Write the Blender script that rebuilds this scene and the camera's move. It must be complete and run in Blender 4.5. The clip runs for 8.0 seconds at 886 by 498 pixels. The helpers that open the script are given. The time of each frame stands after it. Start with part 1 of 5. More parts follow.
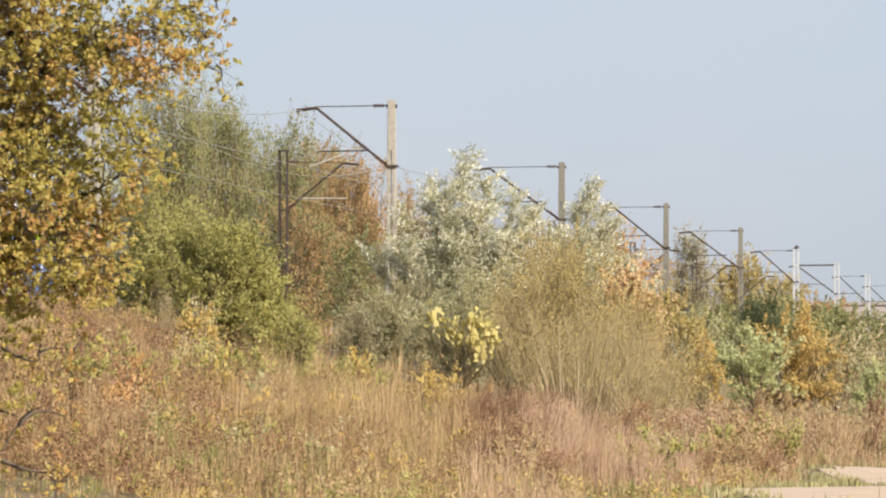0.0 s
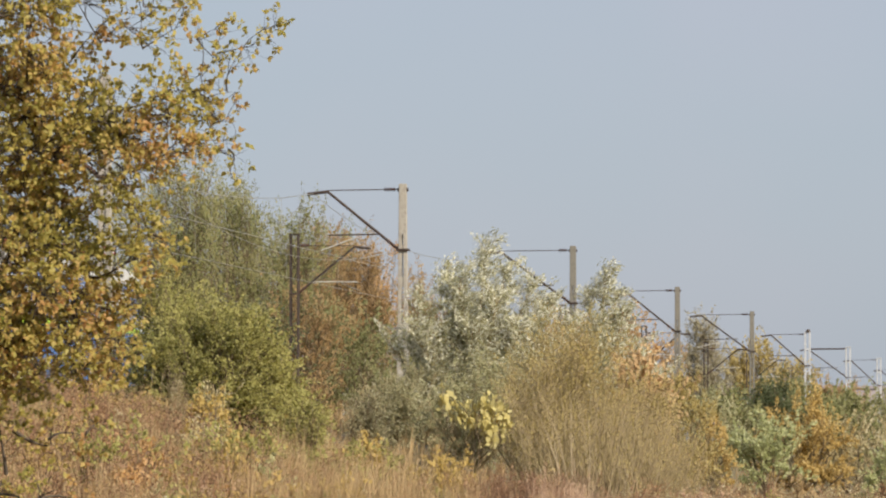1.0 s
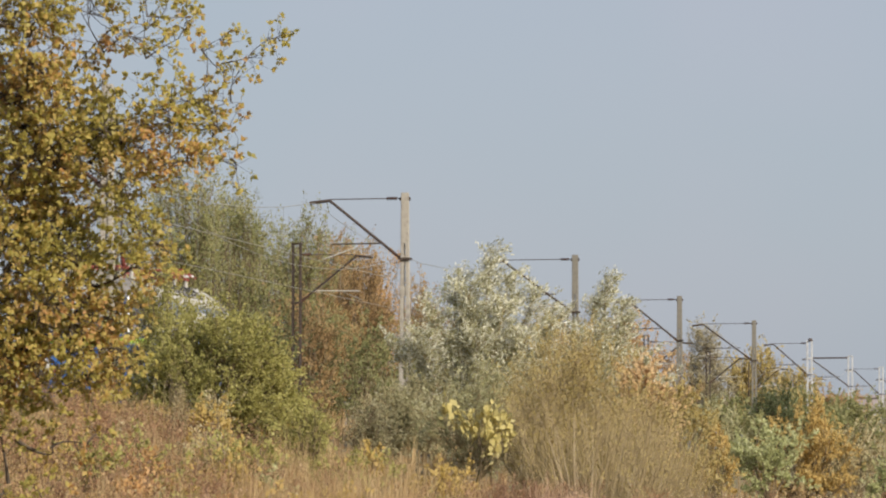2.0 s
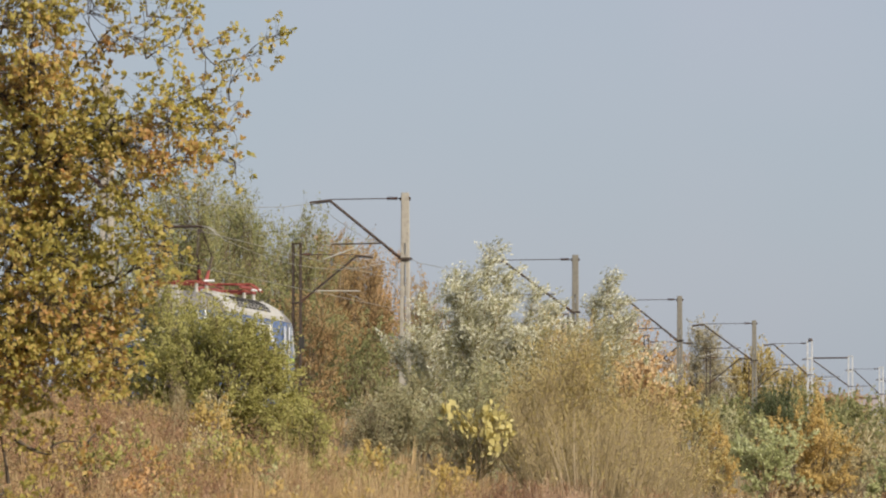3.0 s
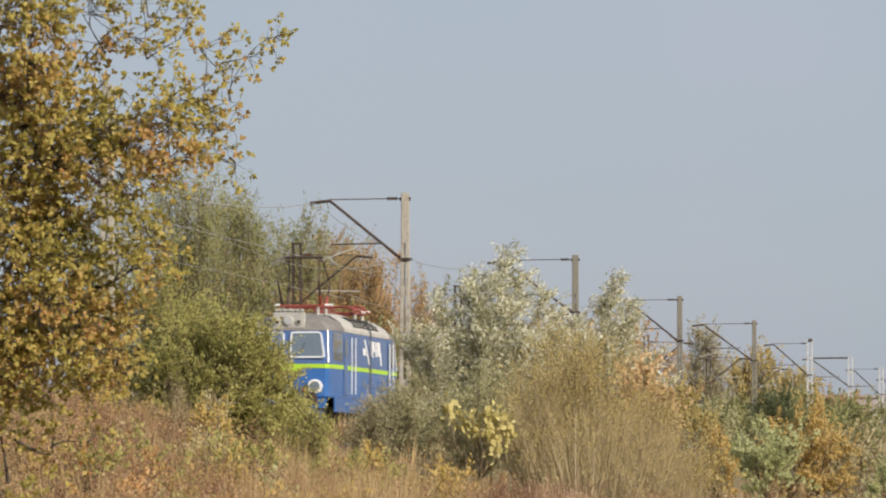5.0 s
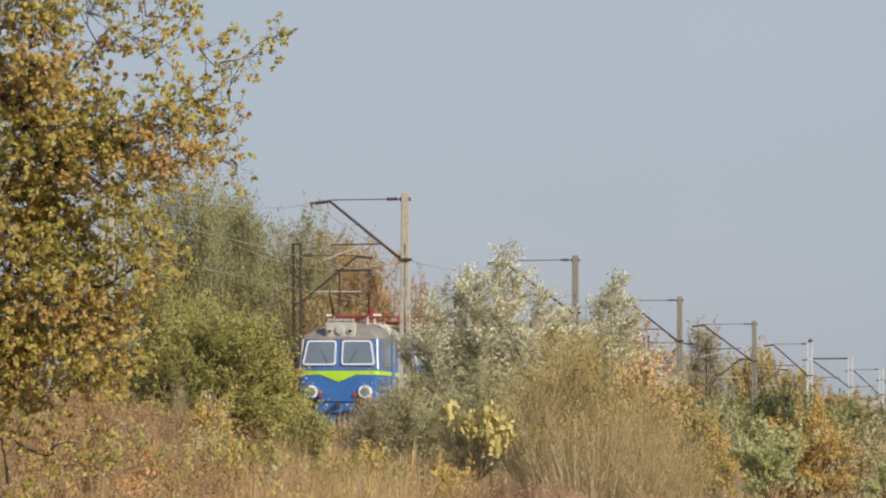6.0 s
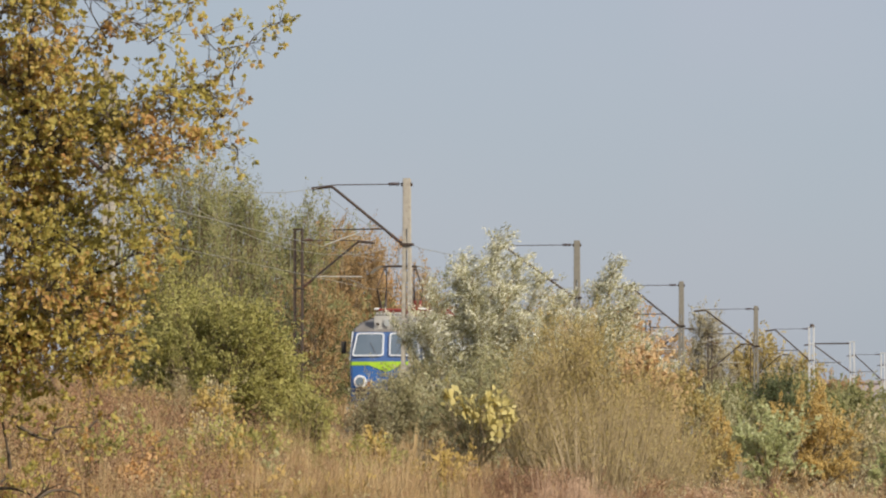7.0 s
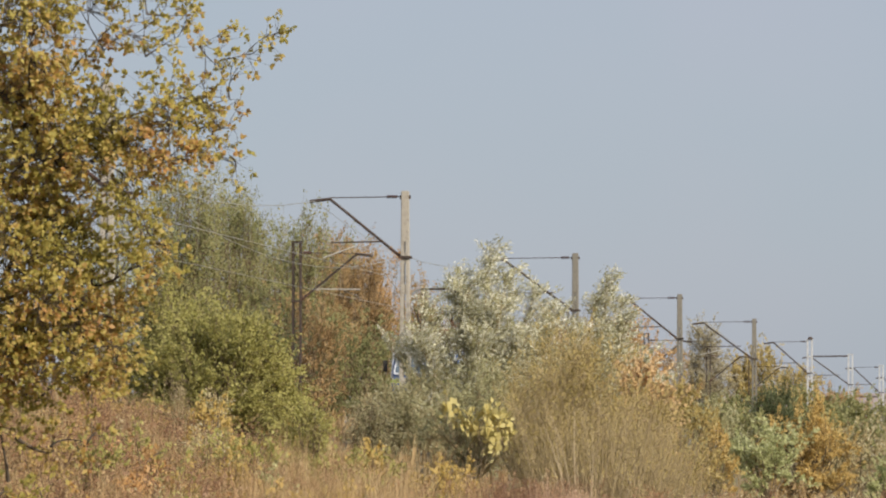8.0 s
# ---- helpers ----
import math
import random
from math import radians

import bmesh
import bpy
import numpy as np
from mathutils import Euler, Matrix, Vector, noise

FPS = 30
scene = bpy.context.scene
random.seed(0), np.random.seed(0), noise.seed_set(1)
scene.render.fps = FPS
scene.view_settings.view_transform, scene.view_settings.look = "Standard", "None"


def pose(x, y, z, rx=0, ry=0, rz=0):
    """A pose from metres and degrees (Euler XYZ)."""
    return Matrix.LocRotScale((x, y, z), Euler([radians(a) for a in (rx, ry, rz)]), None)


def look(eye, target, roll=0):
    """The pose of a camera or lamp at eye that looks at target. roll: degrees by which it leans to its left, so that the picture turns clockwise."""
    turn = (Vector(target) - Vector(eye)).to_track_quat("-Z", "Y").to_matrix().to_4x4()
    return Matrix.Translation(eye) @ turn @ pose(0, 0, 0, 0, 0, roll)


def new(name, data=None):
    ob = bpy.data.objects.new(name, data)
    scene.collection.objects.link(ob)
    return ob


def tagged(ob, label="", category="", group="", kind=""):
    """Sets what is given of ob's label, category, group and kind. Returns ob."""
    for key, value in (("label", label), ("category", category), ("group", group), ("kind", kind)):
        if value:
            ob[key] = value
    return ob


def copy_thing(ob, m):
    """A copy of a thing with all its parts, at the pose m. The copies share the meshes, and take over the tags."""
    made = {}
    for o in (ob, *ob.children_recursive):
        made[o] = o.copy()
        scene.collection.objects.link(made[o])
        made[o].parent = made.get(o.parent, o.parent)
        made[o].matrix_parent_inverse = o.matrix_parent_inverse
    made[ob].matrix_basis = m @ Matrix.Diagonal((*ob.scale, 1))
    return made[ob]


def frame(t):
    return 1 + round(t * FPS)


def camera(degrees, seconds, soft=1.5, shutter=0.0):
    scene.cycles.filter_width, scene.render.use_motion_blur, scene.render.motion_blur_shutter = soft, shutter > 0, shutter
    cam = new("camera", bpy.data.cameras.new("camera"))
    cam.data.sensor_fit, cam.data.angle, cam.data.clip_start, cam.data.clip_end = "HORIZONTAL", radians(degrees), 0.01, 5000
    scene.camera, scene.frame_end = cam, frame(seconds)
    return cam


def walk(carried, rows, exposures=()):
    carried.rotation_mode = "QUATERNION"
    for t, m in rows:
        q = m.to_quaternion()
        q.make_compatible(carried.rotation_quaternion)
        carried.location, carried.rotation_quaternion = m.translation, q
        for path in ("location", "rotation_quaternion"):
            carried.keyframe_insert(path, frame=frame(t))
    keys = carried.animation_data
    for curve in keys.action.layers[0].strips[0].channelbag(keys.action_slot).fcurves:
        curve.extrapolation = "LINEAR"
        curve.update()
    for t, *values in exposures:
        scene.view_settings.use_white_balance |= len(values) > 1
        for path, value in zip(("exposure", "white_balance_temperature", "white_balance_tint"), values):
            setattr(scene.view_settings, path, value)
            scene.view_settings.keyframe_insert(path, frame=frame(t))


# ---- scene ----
# The railway runs straight away from the camera, 8.23 degrees to the right of +y.
EYE_Z = 1.7
RAIL_Z = 3.15
TRACK_TURN = 8.23
TRACK_DIR = Vector((math.sin(radians(TRACK_TURN)), math.cos(radians(TRACK_TURN)), 0))
TRACK_RIGHT = Vector((TRACK_DIR.y, -TRACK_DIR.x, 0))
TRACK_START = Vector((-26.375, 0, 0))          # foot of the right-hand mast line abreast of the camera

# ---- camera ----
cam = camera(10.0, 8.0, soft=2.15, shutter=0.5)


def aim(pan, tilt):
    """The hand-held camera: pan to the left and tilt upwards, in degrees."""
    return pose(0, 0, EYE_Z, 90 + tilt, 0, pan)


CAMERA_ROWS = [
    (0.0, aim(-0.153, 1.500)), (0.3, aim(-0.140, 1.530)), (0.5, aim(-0.115, 1.577)), (0.6, aim(-0.085, 1.935)), (0.7, aim(-0.064, 2.306)),
    (0.8, aim(-0.047, 2.370)), (0.9, aim(-0.034, 2.421)), (1.0, aim(-0.026, 2.447)), (1.2, aim(-0.014, 2.504)), (1.5, aim(-0.006, 2.549)),
    (3.0, aim(0.0, 2.549)), (4.5, aim(0.0, 2.549)), (6.0, aim(0.0, 2.556)), (6.2, aim(0.01, 2.550)), (6.5, aim(0.050, 2.527)), (6.8, aim(0.032, 2.455)), (7.0, aim(0.019, 2.386)),
    (7.2, aim(0.006, 2.455)), (7.5, aim(0.0, 2.485)), (7.8, aim(0.0, 2.52)), (8.0, aim(0.0, 2.530)),
]
EXPOSURES = [(0.0, 0.77), (0.5, 0.74), (0.6, 0.67), (0.7, 0.56), (0.8, 0.48), (1.0, 0.42), (1.5, 0.35), (8.0, 0.34)]
walk(cam, CAMERA_ROWS, EXPOSURES)

# ---- world and sun ----
SUN_ELEVATION, SUN_AZIMUTH = 31.0, 134.0       # azimuth clockwise from +y
world = bpy.data.worlds.new("sky")
scene.world = world
world.use_nodes = True
wn = world.node_tree.nodes
sky = wn.new("ShaderNodeTexSky")
sky.sky_type = "NISHITA"
sky.sun_disc = False
sky.sun_elevation = radians(SUN_ELEVATION)
sky.sun_rotation = radians(SUN_AZIMUTH)
sky.air_density, sky.dust_density, sky.ozone_density = 1.0, 1.5, 2.0
wn["Background"].inputs["Strength"].default_value = 0.10
# a thin, even veil of high cloud over the whole sky
wl = world.node_tree.links
sky_coord, veil, veil_ramp, veil_mix = wn.new("ShaderNodeTexCoord"), wn.new("ShaderNodeTexNoise"), wn.new("ShaderNodeValToRGB"), wn.new("ShaderNodeMix")
veil.inputs["Scale"].default_value, veil.inputs["Detail"].default_value = 9.0, 3.0
veil_ramp.color_ramp.elements[0].position, veil_ramp.color_ramp.elements[1].position = 0.35, 0.7
veil_ramp.color_ramp.elements[0].color = (3.25, 3.62, 4.28, 1)
veil_ramp.color_ramp.elements[1].color = (3.62, 3.70, 4.40, 1)
veil_mix.data_type = "RGBA"
veil_mix.inputs[0].default_value = 0.8
wl.new(sky_coord.outputs["Generated"], veil.inputs["Vector"])
wl.new(veil.outputs["Fac"], veil_ramp.inputs[0])
wl.new(sky.outputs[0], veil_mix.inputs[6])
wl.new(veil_ramp.outputs[0], veil_mix.inputs[7])
wl.new(veil_mix.outputs[2], wn["Background"].inputs["Color"])
sun = new("sun", bpy.data.lights.new("sun", "SUN"))
sun.data.energy, sun.data.angle, sun.data.color = 4.3, radians(0.6), (1.0, 0.90, 0.75)
a, e = radians(SUN_AZIMUTH), radians(SUN_ELEVATION)
sun.matrix_world = look((0, 0, 60), Vector((0, 0, 60)) - Vector((math.sin(a) * math.cos(e), math.cos(a) * math.cos(e), math.sin(e))))


# ---- materials ----
def material(name, colours, roughness=0.6, metal=0.0, scale=3.0, detail=5.0, bump=0.0, bump_scale=40.0, island=False, through_light=0.0, patch=0.35, specular=0.4):
    """A ramp of base colours driven by noise, or by each leaf's own random value shifted by a coarse noise."""
    mat = bpy.data.materials.new(name)
    mat.use_nodes = True
    n, l = mat.node_tree.nodes, mat.node_tree.links
    bsdf = n["Principled BSDF"]
    bsdf.inputs["Roughness"].default_value, bsdf.inputs["Metallic"].default_value = roughness, metal
    bsdf.inputs["Specular IOR Level"].default_value = specular
    coord = n.new("ShaderNodeTexCoord")
    tex = n.new("ShaderNodeTexNoise")
    tex.inputs["Scale"].default_value, tex.inputs["Detail"].default_value = scale, detail
    l.new(coord.outputs["Object"], tex.inputs["Vector"])
    ramp = n.new("ShaderNodeValToRGB")
    els = ramp.color_ramp.elements
    for i, c in enumerate(colours):
        at = i / max(1, len(colours) - 1)
        el = els[0] if i == 0 else (els[-1] if i == len(colours) - 1 else els.new(at))
        el.position, el.color = at, (*c, 1)
    wide = n.new("ShaderNodeMapRange")
    wide.inputs[1].default_value, wide.inputs[2].default_value = 0.3, 0.7
    l.new(tex.outputs["Fac"], wide.inputs[0])
    if island:
        geo = n.new("ShaderNodeNewGeometry")
        mix = n.new("ShaderNodeMix")
        mix.inputs[0].default_value = patch
        l.new(geo.outputs["Random Per Island"], mix.inputs[2])
        l.new(wide.outputs[0], mix.inputs[3])
        l.new(mix.outputs[0], ramp.inputs[0])
    else:
        l.new(wide.outputs[0], ramp.inputs[0])
    l.new(ramp.outputs[0], bsdf.inputs["Base Color"])
    if bump:
        fine = n.new("ShaderNodeTexNoise")
        fine.inputs["Scale"].default_value, fine.inputs["Detail"].default_value = bump_scale, 4
        l.new(coord.outputs["Object"], fine.inputs["Vector"])
        b = n.new("ShaderNodeBump")
        b.inputs["Strength"].default_value = bump
        b.inputs["Distance"].default_value = 0.02
        l.new(fine.outputs["Fac"], b.inputs["Height"])
        l.new(b.outputs[0], bsdf.inputs["Normal"])
    if through_light:
        tr = n.new("ShaderNodeBsdfTranslucent")
        l.new(ramp.outputs[0], tr.inputs["Color"])
        mixer = n.new("ShaderNodeMixShader")
        mixer.inputs[0].default_value = through_light
        l.new(bsdf.outputs[0], mixer.inputs[1])
        l.new(tr.outputs[0], mixer.inputs[2])
        l.new(mixer.outputs[0], n["Material Output"].inputs["Surface"])
    return mat


def foliage(name, colours, patch=0.4, scale=0.7, through_light=0.38, roughness=0.55):
    return material(name, colours, roughness, island=True, scale=scale, detail=3, through_light=through_light, patch=patch)


M = {}
M["earth"] = material("dry_earth", [(0.10, 0.075, 0.045), (0.16, 0.12, 0.06), (0.13, 0.13, 0.05)], 0.95, scale=0.6, bump=0.6, bump_scale=6)
M["sand"] = material("sandy_path", [(0.38, 0.29, 0.21), (0.52, 0.40, 0.29), (0.45, 0.35, 0.26)], 0.95, scale=1.2, bump=0.5, bump_scale=12)
M["ballast"] = material("ballast", [(0.10, 0.085, 0.07), (0.24, 0.20, 0.17), (0.16, 0.13, 0.11)], 0.95, scale=18, bump=0.9, bump_scale=25)
M["bark"] = material("oak_bark", [(0.06, 0.048, 0.036), (0.13, 0.10, 0.075)], 0.9, scale=12, bump=0.6)
M["twig"] = material("shrub_twigs", [(0.12, 0.09, 0.055), (0.22, 0.165, 0.10)], 0.85, scale=6)
M["pale_twig"] = material("pale_willow_shoots", [(0.26, 0.20, 0.11), (0.40, 0.32, 0.18)], 0.8, scale=5)
M["bare_stem"] = material("pale_bare_stems", [(0.34, 0.27, 0.17), (0.48, 0.39, 0.26)], 0.8, scale=5)
M["red_twig"] = material("reddish_brown_stems", [(0.128, 0.064, 0.04), (0.224, 0.128, 0.08)], 0.85, scale=5)
M["oak"] = foliage("oak_autumn_leaves", [(0.24, 0.22, 0.07), (0.34, 0.31, 0.08), (0.44, 0.38, 0.10), (0.54, 0.45, 0.13), (0.58, 0.41, 0.14), (0.54, 0.31, 0.12), (0.44, 0.22, 0.10)], 0.62, 1.2, 0.5)
M["green"] = foliage("green_shrub_leaves", [(0.22, 0.22, 0.068), (0.335, 0.32, 0.095), (0.43, 0.40, 0.13), (0.56, 0.50, 0.20)], 0.4, 0.6)
M["silver"] = foliage("silver_willow_leaves", [(0.25, 0.25, 0.12), (0.32, 0.31, 0.16), (0.43, 0.41, 0.24), (0.60, 0.58, 0.42), (0.80, 0.79, 0.66), (0.88, 0.87, 0.77)], 0.15, 0.6, 0.3)
M["dusky_willow"] = foliage("dusky_willow_leaves", [(0.20, 0.19, 0.09), (0.27, 0.25, 0.125), (0.35, 0.32, 0.17), (0.46, 0.43, 0.26), (0.76, 0.74, 0.58)], 0.25, 0.6)
M["gold"] = foliage("golden_brown_leaves", [(0.28, 0.22, 0.075), (0.42, 0.33, 0.115), (0.54, 0.43, 0.17), (0.67, 0.57, 0.32)], 0.5, 0.5)
M["yellow"] = foliage("pale_yellow_leaves", [(0.50, 0.42, 0.14), (0.62, 0.54, 0.22), (0.70, 0.64, 0.34)], 0.3, 2.0)
M["orange"] = foliage("orange_leaves", [(0.46, 0.28, 0.11), (0.60, 0.37, 0.16), (0.68, 0.46, 0.23)], 0.4, 0.7)
M["rust"] = foliage("rusty_birch_leaves", [(0.27, 0.19, 0.09), (0.39, 0.265, 0.125), (0.48, 0.32, 0.145), (0.39, 0.31, 0.14)], 0.6, 0.25)
# far trees and scrub: distance haze is put into this lightened base colour
M["hazed_green"] = foliage("hazed_green_tree_leaves", [(0.175, 0.186, 0.087), (0.251, 0.263, 0.109), (0.339, 0.328, 0.142), (0.416, 0.339, 0.153)], 0.55, 0.25)
M["deep_green"] = foliage("deep_green_leaves", [(0.09, 0.11, 0.05), (0.13, 0.155, 0.07), (0.19, 0.21, 0.09)], 0.4, 0.5)
M["fresh_green"] = foliage("fresh_green_leaves", [(0.34, 0.36, 0.14), (0.48, 0.50, 0.24), (0.66, 0.66, 0.42)], 0.4, 0.8)
M["grey_green"] = foliage("grey_green_leaves", [(0.25, 0.245, 0.115), (0.35, 0.335, 0.165), (0.46, 0.44, 0.25), (0.74, 0.72, 0.54)], 0.3, 0.6)
M["mixed_brown"] = foliage("brown_white_leaves", [(0.336, 0.258, 0.134), (0.47, 0.381, 0.202), (0.582, 0.515, 0.302), (0.829, 0.784, 0.605)], 0.35, 0.8)
M["amber"] = foliage("amber_birch_leaves", [(0.44, 0.31, 0.10), (0.57, 0.405, 0.14), (0.66, 0.50, 0.20)], 0.4, 0.8)
M["pale_orange"] = foliage("pale_orange_leaves", [(0.52, 0.365, 0.19), (0.65, 0.465, 0.25), (0.74, 0.56, 0.33)], 0.4, 0.7)
M["ochre"] = foliage("ochre_birch_leaves", [(0.38, 0.276, 0.0805), (0.529, 0.38, 0.115), (0.621, 0.471, 0.172)], 0.4, 0.8)
# brown paled to paint in the haze before the far tree
M["dull_brown"] = foliage("hazed_brown_leaves", [(0.27, 0.235, 0.15), (0.38, 0.335, 0.21), (0.47, 0.43, 0.28)], 0.4, 0.3)
M["grass"] = foliage("dry_meadow_grass", [(0.273, 0.188, 0.0846), (0.395, 0.273, 0.132), (0.508, 0.362, 0.188), (0.63, 0.489, 0.291)], 0.65, 0.6, 0.25)
M["green_grass"] = foliage("green_grass", [(0.18, 0.20, 0.06), (0.29, 0.29, 0.10), (0.40, 0.36, 0.15)], 0.65, 0.6, 0.25)
M["weed"] = foliage("red_brown_weeds", [(0.175, 0.105, 0.062), (0.285, 0.165, 0.092), (0.385, 0.225, 0.122), (0.44, 0.29, 0.145), (0.31, 0.27, 0.115)], 0.8, 0.45)
M["verge"] = foliage("worn_verge_grass", [(0.26, 0.25, 0.11), (0.37, 0.34, 0.16), (0.47, 0.41, 0.22)], 0.65, 0.6, 0.25)
M["pink_grass"] = foliage("pinkish_dry_grass", [(0.414, 0.276, 0.184), (0.552, 0.38, 0.253), (0.655, 0.483, 0.345)], 0.65, 0.6)
M["concrete"] = material("weathered_concrete", [(0.24, 0.22, 0.19), (0.41, 0.38, 0.325), (0.33, 0.305, 0.26)], 0.9, scale=3, bump=0.4)
M["grey_concrete"] = material("grey_weathered_concrete", [(0.15, 0.14, 0.12), (0.23, 0.215, 0.18), (0.18, 0.17, 0.145)], 0.9, scale=3, bump=0.4)
M["dark_steel"] = material("dark_rusty_steel", [(0.05, 0.04, 0.035), (0.10, 0.07, 0.055)], 0.7, 0.3, scale=6)
M["white_steel"] = material("pale_galvanised_steel", [(0.50, 0.51, 0.52), (0.62, 0.63, 0.64)], 0.5, 0.2, scale=4)
M["wire"] = material("copper_wire", [(0.28, 0.27, 0.23), (0.42, 0.41, 0.36)], 0.5, 0.5, scale=1)
M["pale_wire"] = material("bright_worn_tube", [(0.55, 0.53, 0.47), (0.68, 0.66, 0.60)], 0.45, 0.2, scale=3)
M["insulator"] = material("brown_porcelain", [(0.07, 0.035, 0.025), (0.10, 0.05, 0.03)], 0.25, scale=3)
M["blue"] = material("blue_loco_paint", [(0.045, 0.10, 0.26), (0.06, 0.12, 0.29), (0.065, 0.115, 0.26)], 0.3, scale=1.5, specular=0.6)
M["bright_blue"] = material("bright_blue_loco_paint", [(0.026, 0.11, 0.34), (0.038, 0.135, 0.39)], 0.24, scale=1.5, specular=0.8)
M["lime"] = material("lime_stripe_paint", [(0.34, 0.56, 0.03), (0.40, 0.62, 0.05)], 0.4, scale=2)
M["white"] = material("white_paint", [(0.72, 0.73, 0.74), (0.82, 0.82, 0.82)], 0.45, scale=3)
M["roof_pale"] = material("pale_grey_roof", [(0.36, 0.35, 0.33), (0.46, 0.45, 0.42)], 0.7, scale=2)
M["roof_dark"] = material("dark_grey_roof", [(0.15, 0.14, 0.13), (0.22, 0.205, 0.19)], 0.7, scale=2)
M["silver_trim"] = material("bright_trim", [(0.78, 0.79, 0.80), (0.86, 0.87, 0.88)], 0.3, 0.4, scale=2)
M["red"] = material("red_oxide_paint", [(0.19, 0.042, 0.032), (0.30, 0.065, 0.048)], 0.6, scale=4)
M["black"] = material("black_underframe", [(0.02, 0.02, 0.02), (0.05, 0.045, 0.04)], 0.75, scale=4)
M["glass"] = material("reflecting_window_glass", [(0.20, 0.25, 0.29), (0.26, 0.31, 0.35)], 0.05, 0.6, scale=1, specular=1.0)
M["lamp_glass"] = material("headlamp_glass", [(0.36, 0.38, 0.38), (0.46, 0.48, 0.48)], 0.1, scale=3, specular=0.8)
M["rail"] = material("rusty_rail", [(0.12, 0.07, 0.045), (0.20, 0.12, 0.08)], 0.6, 0.4, scale=3)
M["sleeper"] = material("concrete_sleeper", [(0.28, 0.25, 0.21), (0.36, 0.33, 0.28)], 0.9, scale=3)
M["hall"] = material("pink_grey_plaster", [(0.34, 0.30, 0.31), (0.38, 0.34, 0.35)], 0.85, scale=0.3)
M["hall_roof"] = material("pale_sheet_roof", [(0.55, 0.54, 0.54), (0.62, 0.61, 0.60)], 0.6, scale=0.3)


# ---- mesh helpers ----
def mesh_object(name, verts, faces, mat, parent=None, label="", smooth=False):
    """verts: (n, 3); faces: an (m, k) array of indices, or a list of loops."""
    me = bpy.data.meshes.new(name)
    verts = np.asarray(verts, dtype=np.float32)
    if isinstance(faces, np.ndarray):
        k = faces.shape[1]
        me.vertices.add(len(verts))
        me.vertices.foreach_set("co", verts.ravel())
        me.loops.add(faces.size)
        me.loops.foreach_set("vertex_index", faces.ravel().astype(np.int32))
        me.polygons.add(len(faces))
        me.polygons.foreach_set("loop_start", np.arange(0, faces.size, k, dtype=np.int32))
        me.update(calc_edges=True)
    else:
        me.from_pydata(verts.tolist(), [], faces)
    if smooth:
        me.polygons.foreach_set("use_smooth", np.ones(len(me.polygons), dtype=bool))
    me.materials.append(mat)
    ob = new(name, me)
    if parent:
        ob.parent = parent
    if label:
        tagged(ob, label)
    return ob


def part(name, bm, mat, parent, label="", bevel=0.0, smooth=False):
    """One mesh object from a bmesh, under a thing or a part."""
    if bevel:
        bmesh.ops.bevel(bm, geom=bm.edges[:], offset=bevel, segments=2, affect="EDGES", clamp_overlap=True)
    me = bpy.data.meshes.new(name)
    bm.to_mesh(me)
    bm.free()
    if smooth:
        me.polygons.foreach_set("use_smooth", np.ones(len(me.polygons), dtype=bool))
    me.materials.append(mat)
    ob = new(name, me)
    if parent:
        ob.parent = parent
    if label:
        tagged(ob, label)
    return ob


def box(bm, x0, x1, y0, y1, z0, z1, m=None):
    made = bmesh.ops.create_cube(bm, size=1.0)["verts"]
    t = Matrix.Translation(((x0 + x1) / 2, (y0 + y1) / 2, (z0 + z1) / 2)) @ Matrix.Diagonal((x1 - x0, y1 - y0, z1 - z0, 1))
    bmesh.ops.transform(bm, matrix=(m @ t) if m else t, verts=made)
    return bm


def rod(bm, p, q, r, r2=None, sides=8):
    p, q = Vector(p), Vector(q)
    made = bmesh.ops.create_cone(bm, cap_ends=True, segments=sides, radius1=r, radius2=r if r2 is None else r2, depth=(q - p).length)["verts"]
    m = Matrix.Translation((p + q) / 2) @ (q - p).to_track_quat("Z", "Y").to_matrix().to_4x4()
    bmesh.ops.transform(bm, matrix=m, verts=made)
    return bm


def boxed(*dims, m=None):
    return box(bmesh.new(), *dims, m=m)


def rodded(*args, **kw):
    return rod(bmesh.new(), *args, **kw)


def thing(name, at, label, category, group="", turn=0.0, kind=""):
    ob = new(name)
    ob.empty_display_size = 0.3
    ob.matrix_basis = pose(*at, 0, 0, turn)
    return tagged(ob, label, category, group, kind)


def tube_mesh(segments, sides=4):
    """Joined tapered tubes. segments: rows of p0, p1, r0, r1."""
    s = np.asarray(segments, dtype=float).reshape(-1, 8)
    p, q, r0, r1 = s[:, 0:3], s[:, 3:6], s[:, 6], s[:, 7]
    d = q - p
    d /= np.maximum(np.linalg.norm(d, axis=1, keepdims=True), 1e-6)
    helper = np.where(np.abs(d[:, 2:3]) < 0.9, np.array([[0, 0, 1.0]]), np.array([[1.0, 0, 0]]))
    u = np.cross(d, helper)
    u /= np.linalg.norm(u, axis=1, keepdims=True)
    v = np.cross(d, u)
    n = len(s)
    verts = np.zeros((n, 2 * sides, 3))
    for i in range(sides):
        c, w = math.cos(2 * math.pi * i / sides), math.sin(2 * math.pi * i / sides)
        ring = u * c + v * w
        verts[:, i] = p + ring * r0[:, None]
        verts[:, sides + i] = q + ring * r1[:, None]
    base = (np.arange(n) * 2 * sides)[:, None]
    quads = np.concatenate([base + np.array([[i, (i + 1) % sides, sides + (i + 1) % sides, sides + i]]) for i in range(sides)])
    return verts.reshape(-1, 3), quads


